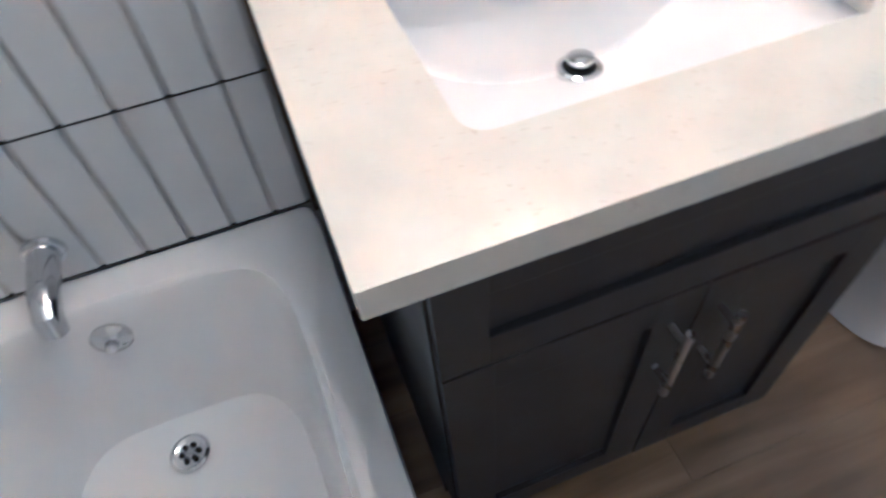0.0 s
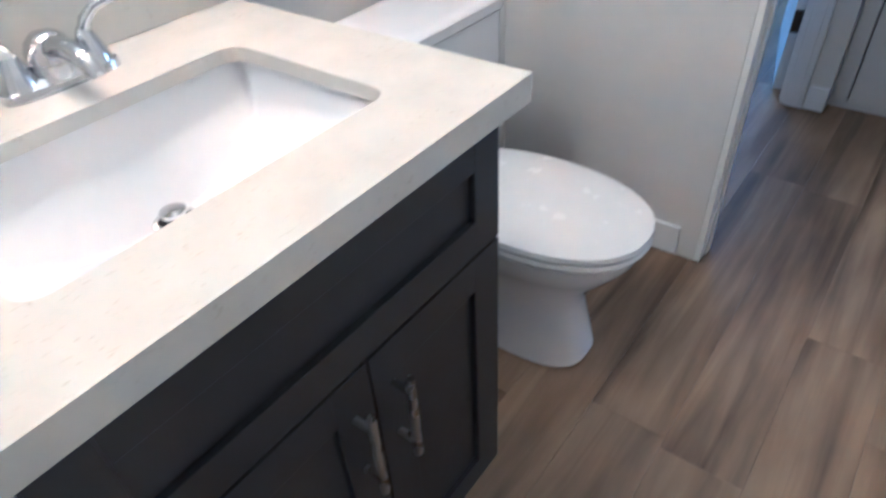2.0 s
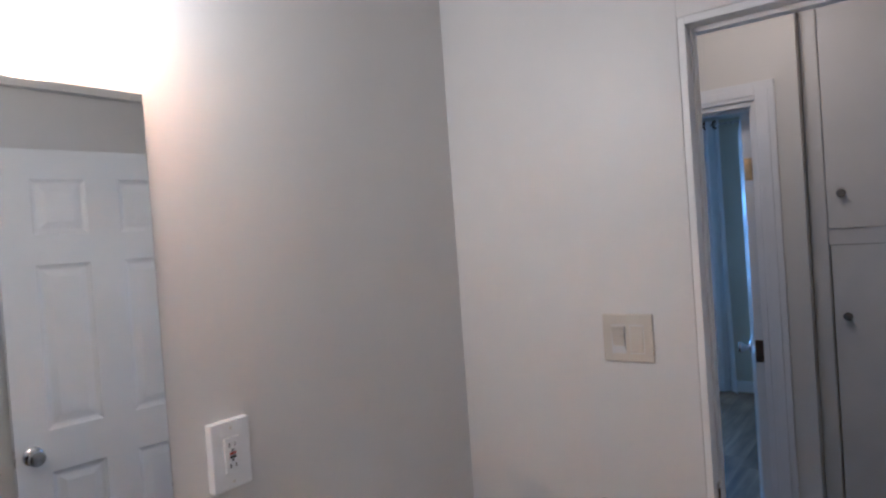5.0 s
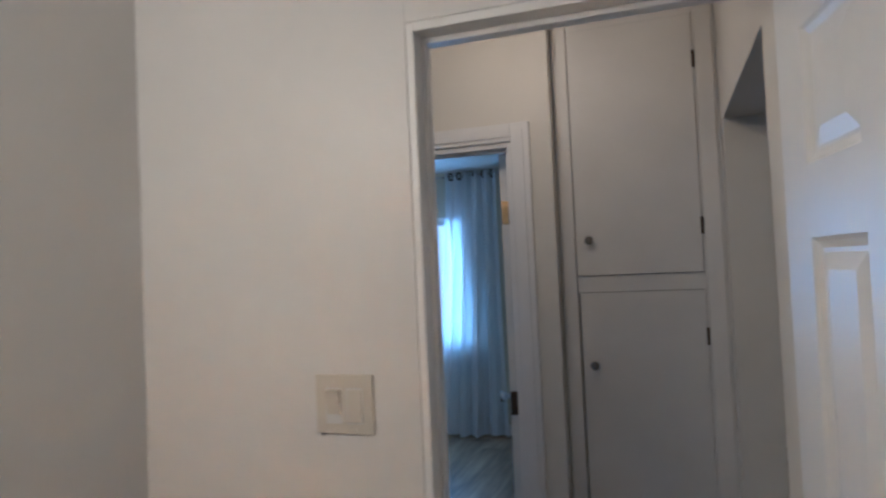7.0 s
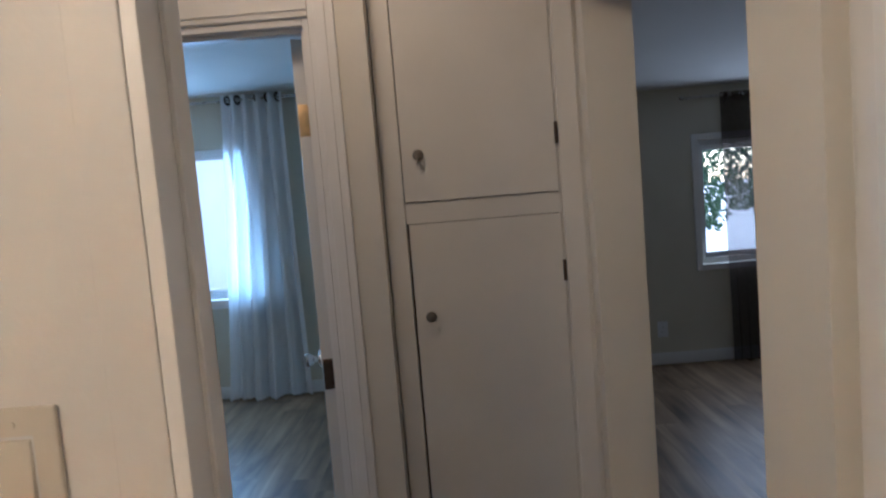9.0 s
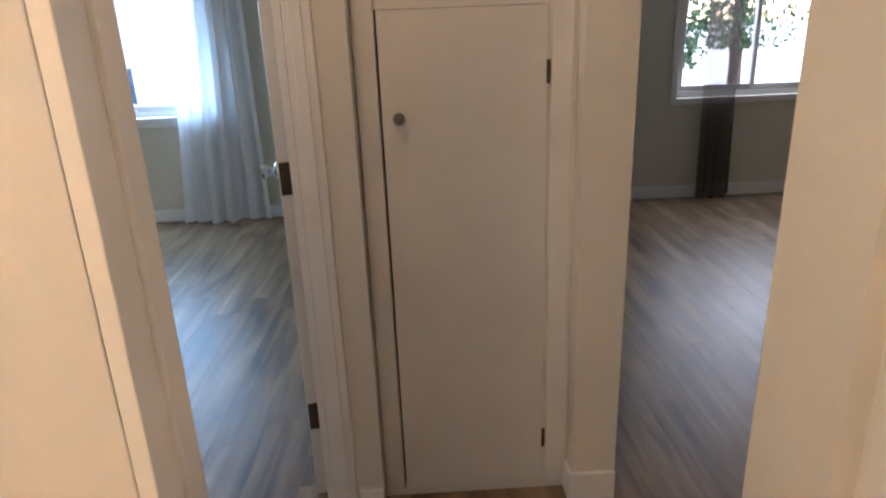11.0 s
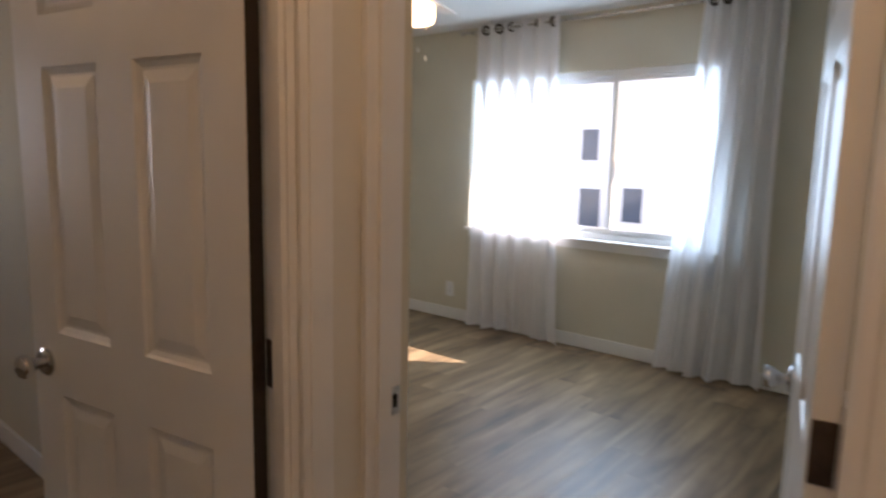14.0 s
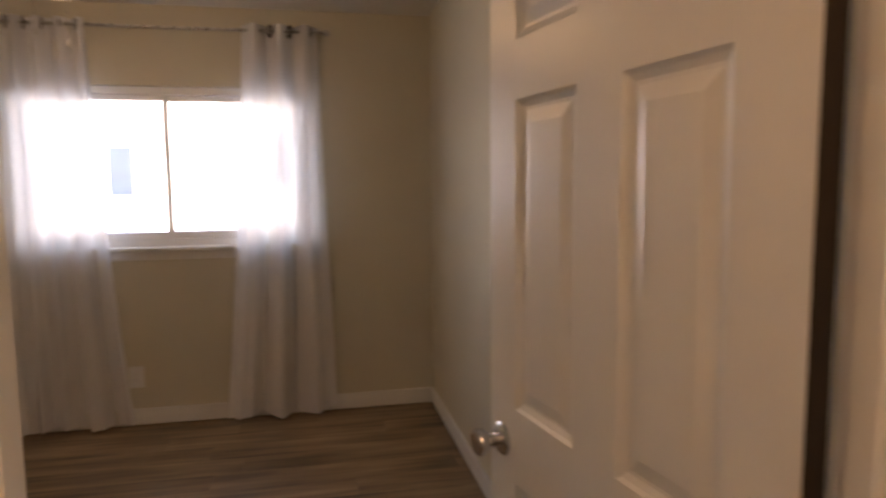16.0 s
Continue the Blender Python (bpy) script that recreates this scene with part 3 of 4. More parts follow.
for r in range(7):
    structure("tile_joint", B(-0.719, 1.0585, 0.4255 + r * trow, 0.054, 1.0645, 0.4285 + r * trow), M_DARK, "thin dark joint between tile rows", "tile joint")
structure("tile_edge_trim", B(0.0555, 1.056, 0.40, 0.065, 1.0715, 2.35, bevel=0.002), M_BRONZE, "dark metal edge strip beside the tile", "trim")


# ---- vanity ----
VX0, VX1, VY, VZ = 0.062, 0.810, 0.452, 0.942
def vanity():
    t = thing("vanity_cabinet", "charcoal shaker vanity cabinet with two doors and a false drawer", "vanity")
    fy, x0, x1, zb = VY + 0.022, 0.122, 0.768, 0.105
    zt = VZ - 0.041
    bm = B(x0, fy + 0.018, zb, x0 + 0.018, 1.068, zt)
    box(bm, x1 - 0.018, fy + 0.018, zb, x1, 1.068, zt)
    box(bm, x0 + 0.018, fy + 0.018, zb, x1 - 0.018, 1.068, zb + 0.018)
    box(bm, x0 + 0.018, fy + 0.018, zb + 0.018, x1 - 0.018, fy + 0.030, zt)
    box(bm, x0, fy + 0.10, 0.004, x0 + 0.018, 1.068, zb)
    box(bm, x1 - 0.018, fy + 0.10, 0.004, x1, 1.068, zb)
    part("body", bm, M_CAB, t)
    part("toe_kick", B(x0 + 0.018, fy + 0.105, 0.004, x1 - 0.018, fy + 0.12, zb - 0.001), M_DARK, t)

    def shaker(name, a0, a1, z0, z1, rail):
        bm = bmesh.new()
        box(bm, a0, fy + 0.010, z0 + 0.001, a1, fy + 0.0165, z1 - 0.001)
        for a in ((a0, a0 + rail, z0, z1), (a1 - rail, a1, z0, z1), (a0 + rail, a1 - rail, z0, z0 + rail), (a0 + rail, a1 - rail, z1 - rail, z1)):
            box(bm, a[0], fy, a[2], a[1], fy + 0.0165, a[3], bevel=0.0012)
        return part(name, bm, M_CAB, t)

    mid = 0.470
    shaker("drawer_front", x0 + 0.003, x1 - 0.003, 0.698, 0.896, 0.058)
    for a0, a1, hx in ((x0 + 0.003, mid - 0.002, 0.433), (mid + 0.002, x1 - 0.003, 0.507)):
        d = shaker("cabinet_door", a0, a1, zb + 0.012, 0.692, 0.064)
        part("handle", rod(bmesh.new(), (hx, fy - 0.032, 0.478), (hx, fy - 0.032, 0.644), 0.0064), M_NICKEL, d, "brushed nickel bar handle", True)
        for hz in (0.506, 0.616):
            part("handle_post", rod(bmesh.new(), (hx, fy - 0.032, hz), (hx, fy + 0.001, hz), 0.005), M_NICKEL, d, "", True)


vanity()


def rrect(bm, x0, y0, x1, y1, z, r, seg=6):
    out = []
    for cx, cy, a0 in ((x1 - r, y1 - r, 0), (x0 + r, y1 - r, 90), (x0 + r, y0 + r, 180), (x1 - r, y0 + r, 270)):
        for k in range(seg + 1):
            a = radians(a0 + 90 * k / seg)
            out.append(bm.verts.new((cx + r * math.cos(a), cy + r * math.sin(a), z)))
    return out


def countertop():
    bm = bmesh.new()
    top = rrect(bm, VX0, VY, VX1, 1.069, VZ, 0.003)
    bot = rrect(bm, VX0, VY, VX1, 1.069, VZ - 0.04, 0.003)
    hole_t = rrect(bm, 0.206, 0.575, 0.672, 0.883, VZ, 0.03)
    hole_b = rrect(bm, 0.206, 0.575, 0.672, 0.883, VZ - 0.022, 0.03)
    for a, b in ((top, hole_t), (bot, top), (hole_t, hole_b)):
        for k in range(28):
            bm.faces.new((a[k], a[(k + 1) % 28], b[(k + 1) % 28], b[k]))
    c = tagged(part("countertop", bm, M_QUARTZ), "cream speckled quartz countertop resting on the vanity", "countertop")
    return c


countertop()
tagged(part("backsplash", B(VX0, 1.050, VZ + 0.0005, VX1, 1.0715, VZ + 0.159, bevel=0.002), M_QUARTZ), "cream quartz backsplash standing on the countertop", "backsplash")


def basin():
    x0, y0, x1, y1, z = 0.198, 0.567, 0.680, 0.891, VZ - 0.0225
    cx, hx, hy = (x0 + x1) / 2, (x1 - x0) / 2, 0.074
    bm = bmesh.new()
    nx, ny = 56, 44
    g = []
    for j in range(ny + 1):
        row = []
        for i in range(nx + 1):
            u, v = i / nx, j / ny
            x, y = x0 + (x1 - x0) * u, y0 + (y1 - y0) * v
            w = math.sqrt(max(0.0, 1 - ((x - cx) / hx) ** 2))
            ya = y1 - 0.004 - hy * w
            deep = 0.028 + 0.118 * w
            if y < ya:
                d = deep * (0.30 + 0.70 * ((y - y0) / (ya - y0)) ** 0.85)
            else:
                d = deep * max(0.0, (y1 - y) / (y1 - ya)) ** 0.42
            edge = min(u, 1 - u, v * 0.62) / 0.018
            d *= min(1.0, edge) if edge < 1 else 1.0
            row.append(bm.verts.new((x, y, z - d)))
        g.append(row)
    for j in range(ny):
        for i in range(nx):
            bm.faces.new((g[j][i], g[j][i + 1], g[j + 1][i + 1], g[j + 1][i]))
    for a0, b0, a1, b1 in ((x0 - 0.025, y0 - 0.02, x0, y1 + 0.02), (x1, y0 - 0.02, x1 + 0.025, y1 + 0.02), (x0, y0 - 0.02, x1, y0), (x0, y1, x1, y1 + 0.02)):
        bm.faces.new([bm.verts.new(p) for p in ((a0, b0, z), (a1, b0, z), (a1, b1, z), (a0, b1, z))])
    s = tagged(part("sink_basin", bm, M_PORC), "white porcelain undermount sink basin below the countertop", "sink")
    for p in s.data.polygons:
        p.use_smooth = True
    c = (cx + 0.013, y1 - 0.004 - hy - 0.022, z - 0.130)
    d = part("drain", lathe(bmesh.new(), [(0.031, -0.006), (0.031, 0.003), (0.024, 0.005), (0.021, 0.001)], c), M_CHROME, s, "chrome drain flange", True)
    part("drain_gap", lathe(bmesh.new(), [(0.0215, 0.0), (0.0215, 0.0045)], c), M_DARK, d)
    part("stopper", lathe(bmesh.new(), [(0.015, 0.004), (0.0185, 0.014), (0.018, 0.019), (0.008, 0.022)], c), M_CHROME, d, "chrome pop-up stopper", True)


basin()


def faucet():
    t = thing("sink_faucet", "chrome centerset faucet with two lever handles on the countertop", "faucet")
    fx, fy, z = 0.462, 0.985, VZ
    bm = bmesh.new()
    skin(bm, [oval(bm, fx, fy, z, 0.082, 0.029, 3.2), oval(bm, fx, fy, z + 0.012, 0.080, 0.027, 3.2), oval(bm, fx, fy, z + 0.020, 0.068, 0.018, 3)])
    part("base", bm, M_CHROME, t, "", True)
    part("body", lathe(bmesh.new(), [(0.034, 0.012), (0.033, 0.030), (0.031, 0.048), (0.026, 0.060), (0.016, 0.069), (0.004, 0.072)], (fx, fy, z)), M_CHROME, t, "", True)
    part("spout", tube(bmesh.new(), [(fx, fy - 0.005, z + 0.045), (fx, fy - 0.045, z + 0.058), (fx, fy - 0.085, z + 0.056), (fx, fy - 0.112, z + 0.044), (fx, fy - 0.118, z + 0.034)], [0.018, 0.016, 0.0135, 0.012, 0.0105], 16), M_CHROME, t, "", True)
    for s in (-1, 1):
        hx = fx + s * 0.052
        h = part("handle", lathe(bmesh.new(), [(0.025, 0.012), (0.023, 0.022), (0.017, 0.038), (0.012, 0.052), (0.008, 0.060), (0.003, 0.063)], (hx, fy, z)), M_CHROME, t, "", True)
        part("lever", tube(bmesh.new(), [(hx, fy, z + 0.050), (hx + s * 0.006, fy - 0.004, z + 0.068), (hx + s * 0.020, fy - 0.010, z + 0.082), (hx + s * 0.042, fy - 0.018, z + 0.089), (hx + s * 0.058, fy - 0.024, z + 0.089)], [0.010, 0.0085, 0.0075, 0.0065, 0.005], 12), M_CHROME, h, "", True)


faucet()
mi = tagged(part("mirror", B(0.060, 1.066, VZ + 0.1595, 0.777, 1.0712, 1.885, bevel=0.0012), M_MIRROR), "frameless wall mirror standing on the backsplash", "mirror")


def vanity_light():
    t = thing("vanity_light", "nickel bar light with three glowing frosted shades above the mirror", "wall lamp")
    part("bar", B(0.14, 1.045, 2.075, 0.76, 1.0715, 2.165, bevel=0.006), M_NICKEL, t, "brushed nickel bar")
    for lx in (0.22, 0.45, 0.68):
        part("arm", rod(bmesh.new(), (lx, 1.046, 2.12), (lx, 0.985, 2.12), 0.008), M_NICKEL, t, "", True)
        part("shade", lathe(bmesh.new(), [(0.028, 0.09), (0.040, 0.06), (0.052, 0.0), (0.058, -0.06), (0.056, -0.06), (0.050, 0.0), (0.038, 0.058), (0.026, 0.086)], (lx, 0.955, 2.115)), M_SHADE, t, "glowing frosted glass shade", True).visible_shadow = False


vanity_light()


# ---- toilet ----
def toilet():
    t = thing("toilet", "white two-piece porcelain toilet with the lid closed", "toilet", (1.208, 0.0, 0))
    cx = 0.0
    bm = bmesh.new()
    skin(bm, [oval(bm, cx, 0.72, 0.006, 0.112, 0.235, 3), oval(bm, cx, 0.72, 0.03, 0.108, 0.23, 3), oval(bm, cx, 0.72, 0.16, 0.092, 0.20, 2.8), oval(bm, cx, 0.715, 0.24, 0.105, 0.215, 2.6), oval(bm, cx, 0.69, 0.31, 0.150, 0.255, 2.3), oval(bm, cx, 0.675, 0.36, 0.176, 0.275, 2.2, back=0.885), oval(bm, cx, 0.672, 0.388, 0.182, 0.282, 2.2, back=0.89), oval(bm, cx, 0.672, 0.392, 0.172, 0.272, 2.2, back=0.88)])
    part("bowl", bm, M_PORC, t, "", True)
    bm = bmesh.new()
    skin(bm, [oval(bm, cx, 0.668, 0.3935, 0.180, 0.280, 2.2, back=0.86), oval(bm, cx, 0.668, 0.400, 0.186, 0.287, 2.2, back=0.865), oval(bm, cx, 0.668, 0.410, 0.184, 0.285, 2.2, back=0.865), oval(bm, cx, 0.668, 0.412, 0.175, 0.276, 2.2, back=0.86)])
    part("seat", bm, M_WHITEPLASTIC, t, "white plastic seat", True)
    bm = bmesh.new()
    skin(bm, [oval(bm, cx, 0.668, 0.4135, 0.178, 0.279, 2.2, back=0.86), oval(bm, cx, 0.668, 0.419, 0.185, 0.286, 2.2, back=0.865), oval(bm, cx, 0.668, 0.430, 0.183, 0.284, 2.2, back=0.865), oval(bm, cx, 0.668, 0.437, 0.165, 0.266, 2.2, back=0.85), oval(bm, cx, 0.668, 0.439, 0.10, 0.19, 2.2, back=0.80)])
    part("seat_lid", bm, M_WHITEPLASTIC, t, "closed white plastic lid", True)
    bm = bmesh.new()
    skin(bm, [rrect(bm, -0.17, 0.875, 0.17, 1.058, 0.385, 0.03), rrect(bm, -0.19, 0.868, 0.19, 1.060, 0.50, 0.035), rrect(bm, -0.203, 0.862, 0.186, 1.062, 0.785, 0.04)])
    part("tank", bm, M_PORC, t, "", True)
    bm = bmesh.new()

    def lid(z, g):
        out = []
        for v in rrect(bm, -0.216 + g, 0.855 + g, 0.196 - g, 1.066 - g * 0.5, z, 0.045):
            if v.co.y < 0.95:
                v.co.y -= 0.045 * max(0, 1 - (v.co.x / 0.17) ** 2) ** 1.5
            out.append(v)
        return out

    a = [lid(0.7855, 0.008), lid(0.792, 0.0), lid(0.813, 0.0), lid(0.822, 0.010), lid(0.825, 0.04)]
    skin(bm, a)
    part("tank_lid", bm, M_PORC, t, "", True)
    h = part("flush_lever", rod(bmesh.new(), (-0.15, 0.866, 0.715), (-0.15, 0.845, 0.715), 0.012), M_CHROME, t, "chrome flush lever", True)
    part("lever_arm", tube(bmesh.new(), [(-0.15, 0.848, 0.715), (-0.11, 0.852, 0.713), (-0.075, 0.852, 0.705)], [0.006, 0.006, 0.007], 10), M_CHROME, h, "", True)
    for s in (-1, 1):
        part("bolt_cap", lathe(bmesh.new(), [(0.014, 0), (0.013, 0.010), (0.005, 0.015)], (s * 0.112, 0.80, 0.006)), M_WHITEPLASTIC, t, "", True)


toilet()


# ---- small wall things ----
def paper_holder():
    t = thing("toilet_paper_holder", "chrome toilet paper holder with no roll, on the wall", "paper holder")
    for y in (0.513, 0.651):
        p = part("mount", lathe(bmesh.new(), [(0.027, 0), (0.027, 0.005), (0.020, 0.010), (0.011, 0.016), (0.011, 0.050)], (1.7195, y, 0.857), (-1, 0, 0)), M_CHROME, t, "", True)
        part("cap", lathe(bmesh.new(), [(0.006, -0.019), (0.020, -0.014), (0.021, 0), (0.020, 0.014), (0.006, 0.019)], (1.657, y, 0.857), (0, 1, 0)), M_CHROME, p, "", True)
    part("bar", rod(bmesh.new(), (1.657, 0.526, 0.855), (1.657, 0.638, 0.855), 0.0075), M_CHROME, t, "", True)


paper_holder()


def plate_screw(t, p, ax):
    part("screw", lathe(bmesh.new(), [(0.0032, 0), (0.0028, 0.0012)], p, ax, 10), M_PLASTIC, t)


sw = thing("light_switch", "almond double rocker light switch plate on the wall", "light switch")
part("plate", B(1.7135, 0.497, 1.246, 1.7198, 0.626, 1.367, bevel=0.0025), M_PLASTIC, sw)
for y, z in ((0.538, 0.004), (0.585, -0.004)):
    bm = bmesh.new()
    v = [bm.verts.new(p) for p in ((1.7134, y - 0.0165, 1.270), (1.7134, y + 0.0165, 1.270), (1.7134, y + 0.0165, 1.337), (1.7134, y - 0.0165, 1.337), (1.712 - z, y - 0.015, 1.272), (1.712 - z, y + 0.015, 1.272), (1.712 + z - 0.004, y + 0.015, 1.335), (1.712 + z - 0.004, y - 0.015, 1.335))]
    for f in ((4, 5, 6, 7), (0, 1, 5, 4), (1, 2, 6, 5), (2, 3, 7, 6), (3, 0, 4, 7)):
        bm.faces.new([v[k] for k in f])
    part("rocker", bm, M_PLASTIC, sw)
    part("rocker_gap", B(1.7133, y - 0.0185, 1.267, 1.71355, y + 0.0185, 1.340), M_SEAL, sw)
    for zz in (1.255, 1.351):
        plate_screw(sw, (1.7136, y, zz), (-1, 0, 0))


def outlet(name, m, label, gfci, lift=0.0):
    t = thing(name, label, "outlet")
    part("plate", B(-0.043, -0.006 - lift, -0.066, 0.043, -0.0003, 0.066, bevel=0.0025), M_WHITEPLASTIC, t)
    f = part("receptacle", B(-0.0165, -0.0085 - lift, -0.034, 0.0165, -0.0058 - lift, 0.034, bevel=0.001), M_WHITEPLASTIC, t)
    for s in (-1, 1):
        for dx in (-0.006, 0.006):
            part("slot", B(dx - 0.001, -0.0092 - lift, s * 0.020 - 0.004, dx + 0.001, -0.0084 - lift, s * 0.020 + 0.004), M_DARK, f)
        part("ground_hole", B(-0.002, -0.0092 - lift, s * 0.020 - 0.0105 * s - 0.002, 0.002, -0.0084 - lift, s * 0.020 - 0.0105 * s + 0.002), M_DARK, f)
        plate_screw(t, (0, -0.0058 - lift, s * 0.052), (0, -1, 0))
    if gfci:
        part("reset_button", B(-0.007, -0.0097 - lift, 0.001, 0.007, -0.0084 - lift, 0.006), M_RED, f, "red reset button")
        part("test_button", B(-0.007, -0.0097 - lift, -0.006, 0.007, -0.0084 - lift, -0.001), M_DARK, f, "black test button")
    t.matrix_world = m
    return t


outlet("wall_outlet", pose(0.894, 1.072, 1.199), "white safety outlet with test and reset buttons", True, 0.014)
outlet("wall_outlet", pose(6.38, 3.94, 0.27, 0, 0, -90), "white wall outlet low on the bedroom wall", False)
outlet("wall_outlet", pose(6.38, -1.56, 0.30, 0, 0, -90), "white wall outlet low on the living room wall", False)
outlet("wall_outlet", pose(1.13, 4.88, 0.30), "white wall outlet below the window", False)


# ---- windows ----
def window(name, axis, s0, s1, z0, z1, face, out, label, sill, mid=None):
    """axis: the way along the wall; face: the inner wall plane; out: the way outdoors."""
    w = thing(name, label, "window", kind="structure")

    def bb(u0, u1, d0, d1, za, zb, bv=0.003):
        f0, f1 = sorted((face + out * d0, face + out * d1))
        return B(u0, f0, za, u1, f1, zb, bevel=bv) if axis == "x" else B(f0, u0, za, f1, u1, zb, bevel=bv)

    for a in ((s0, s0 + 0.04, z0, z1), (s1 - 0.04, s1, z0, z1), (s0 + 0.04, s1 - 0.04, z0, z0 + 0.045), (s0 + 0.04, s1 - 0.04, z1 - 0.045, z1)):
        part("window_frame", bb(a[0], a[1], 0.05, 0.12, a[2], a[3]), M_VINYL, w)
    mid = mid or (s0 + s1) / 2
    for k, (a, b, d) in enumerate(((s0 + 0.04, mid + 0.02, 0.062), (mid - 0.02, s1 - 0.04, 0.09))):
        f = part("sash", bb(a, a + 0.035, d, d + 0.025, z0 + 0.046, z1 - 0.046), M_VINYL, w)
        part("sash_rail", bb(b - 0.035, b, d, d + 0.025, z0 + 0.046, z1 - 0.046), M_VINYL, f)
        part("sash_rail", bb(a + 0.035, b - 0.035, d, d + 0.025, z0 + 0.046, z0 + 0.085), M_VINYL, f)
        part("sash_rail", bb(a + 0.035, b - 0.035, d, d + 0.025, z1 - 0.08, z1 - 0.046), M_VINYL, f)
        g = part("pane", bb(a + 0.035, b - 0.035, d + 0.011, d + 0.014, z0 + 0.085, z1 - 0.08, 0), M_GLASS, w)
        g.visible_shadow = False
    part("latch", bb(mid - 0.012, mid + 0.012, 0.048, 0.062, (z0 + z1) / 2 - 0.03, (z0 + z1) / 2 + 0.03), M_VINYL, w)
    if sill:
        part("window_sill", bb(s0 - 0.03, s1 + 0.03, -0.035, 0.05, z0 - 0.022, z0 + 0.002, 0.004), M_TRIM, w)
        part("window_apron", bb(s0, s1, -0.012, -0.0005, z0 - 0.075, z0 - 0.0225, 0.003), M_TRIM, w)
    else:
        for a in ((s0 - 0.05, s0, z0 - 0.05, z1 + 0.05), (s1, s1 + 0.05, z0 - 0.05, z1 + 0.05), (s0, s1, z1, z1 + 0.05), (s0, s1, z0 - 0.05, z0)):
            part("window_trim", bb(a[0], a[1], -0.014, -0.0005, a[2], a[3]), M_TRIM, w)
    return w


window("window_1", "y", 1.69, 3.74, 0.838, 2.068, 6.38, 1, "white two-pane sliding window with a painted sill", True, 2.49)
window("window_2", "x", 0.525, 2.185, 1.08, 2.025, 4.88, 1, "white two-pane sliding window with a painted sill", True)
window("window_3", "y", -3.19, -1.915, 0.812, 1.818, 6.38, 1, "two-pane sliding window with flat painted trim", False)


# ---- curtains ----
def curtain(axis, top, bottom, pos, z0, z1, material, label, seed, folds, depth=0.045):
    t = thing("curtain", label, "curtain", group="curtains")
    rnd = random.Random(seed)
    ph = [rnd.uniform(0, 6.28) for _ in range(6)]
    nu, nv = 110, 36
    bm = bmesh.new()
    g = []
    for j in range(nv + 1):
        v = j / nv
        row = []
        for i in range(nu + 1):
            u = i / nu
            a = top[0] + (top[1] - top[0]) * u
            b = bottom[0] + (bottom[1] - bottom[0]) * u
            k = v ** 1.3
            s = a + (b - a) * k + 0.012 * v * math.sin(7 * u + ph[0] + 3 * v)
            amp = depth * (0.75 + 0.35 * math.sin(5 * u + ph[1]) * v)
            d = amp * math.sin(2 * math.pi * folds * (u + 0.02 * v * math.sin(6 * u + ph[2])) + ph[3]) + 0.014 * v * math.sin(2 * math.pi * folds * 2.3 * u + ph[4]) + 0.02 * v * math.sin(3 * u + ph[5])
            z = z1 + (z0 - z1) * v + (0.012 * math.sin(9 * u + ph[1]) if j == nv else 0)
            row.append(bm.verts.new((s, pos + d, z) if axis == "x" else (pos + d, s, z)))
        g.append(row)
    for j in range(nv):
        for i in range(nu):
            bm.faces.new((g[j][i], g[j][i + 1], g[j + 1][i + 1], g[j + 1][i]))
    part("fabric", bm, material, t, "", True)
    n = folds + 1
    for k in range(n):
        s = top[0] + (top[1] - top[0]) * (k + 0.5) / n
        c = (s, pos, z1 - 0.035) if axis == "x" else (pos, s, z1 - 0.035)
        ax = Vector((1, 0.5, 0)) if axis == "x" else Vector((0.5, 1, 0))
        bm = bmesh.new()
        q = Matrix.Translation(c) @ ax.to_track_quat("Z", "Y").to_matrix().to_4x4()
        rings = []
        for a in range(16):
            al = 2 * math.pi * a / 16
            rings.append([bm.verts.new(q @ Vector(((0.030 + 0.010 * math.cos(be)) * math.cos(al), (0.030 + 0.010 * math.cos(be)) * math.sin(al), 0.005 * math.sin(be)))) for be in (0, 1.57, 3.14, 4.71)])
        skin(bm, rings + [rings[0]], caps=False)
        part("grommet", bm, M_BRONZE, t, "dark metal grommet ring", True)
    return t


def curtain_rod(axis, s0, s1, pos, z, wallface, label):
    t = thing("curtain_rod", label, "curtain rod")
    P = lambda s, d, zz: (s, d, zz) if axis == "x" else (d, s, zz)
    part("pole", rod(bmesh.new(), P(s0, pos, z), P(s1, pos, z), 0.010), M_NICKEL, t, "", True)
    for s in (s0, s1):
        sg = 1 if s == s1 else -1
        part("finial", lathe(bmesh.new(), [(0.011, 0), (0.015, 0.006), (0.019, 0.018), (0.015, 0.03), (0.004, 0.036)], P(s, pos, z), P(sg, 0, 0)), M_NICKEL, t, "", True)
        part("bracket", rod(bmesh.new(), P(s - sg * 0.05, pos, z - 0.004), P(s - sg * 0.05, wallface, z - 0.004), 0.006), M_NICKEL, t, "", True)


curtain_rod("y", 1.22, 3.78, 6.30, 2.428, 6.38, "thin nickel curtain rod above the bedroom window")
curtain("y", (2.877, 3.62), (2.80, 3.67), 6.30, 0.02, 2.463, M_SHEER, "white sheer grommet curtain hanging beside the bright window", 3, 5)
curtain("y", (1.36, 1.84), (1.36, 2.03), 6.30, 0.008, 2.463, M_SHEER, "white sheer grommet curtain drawn aside from the window", 8, 5, 0.05)
curtain_rod("x", 0.50, 2.29, 4.80, 2.337, 4.88, "thin nickel curtain rod above the bedroom window")
curtain("x", (0.55, 0.99), (0.50, 1.12), 4.80, 0.03, 2.372, M_SHEER, "white sheer grommet curtain drawn aside from the window", 5, 4)
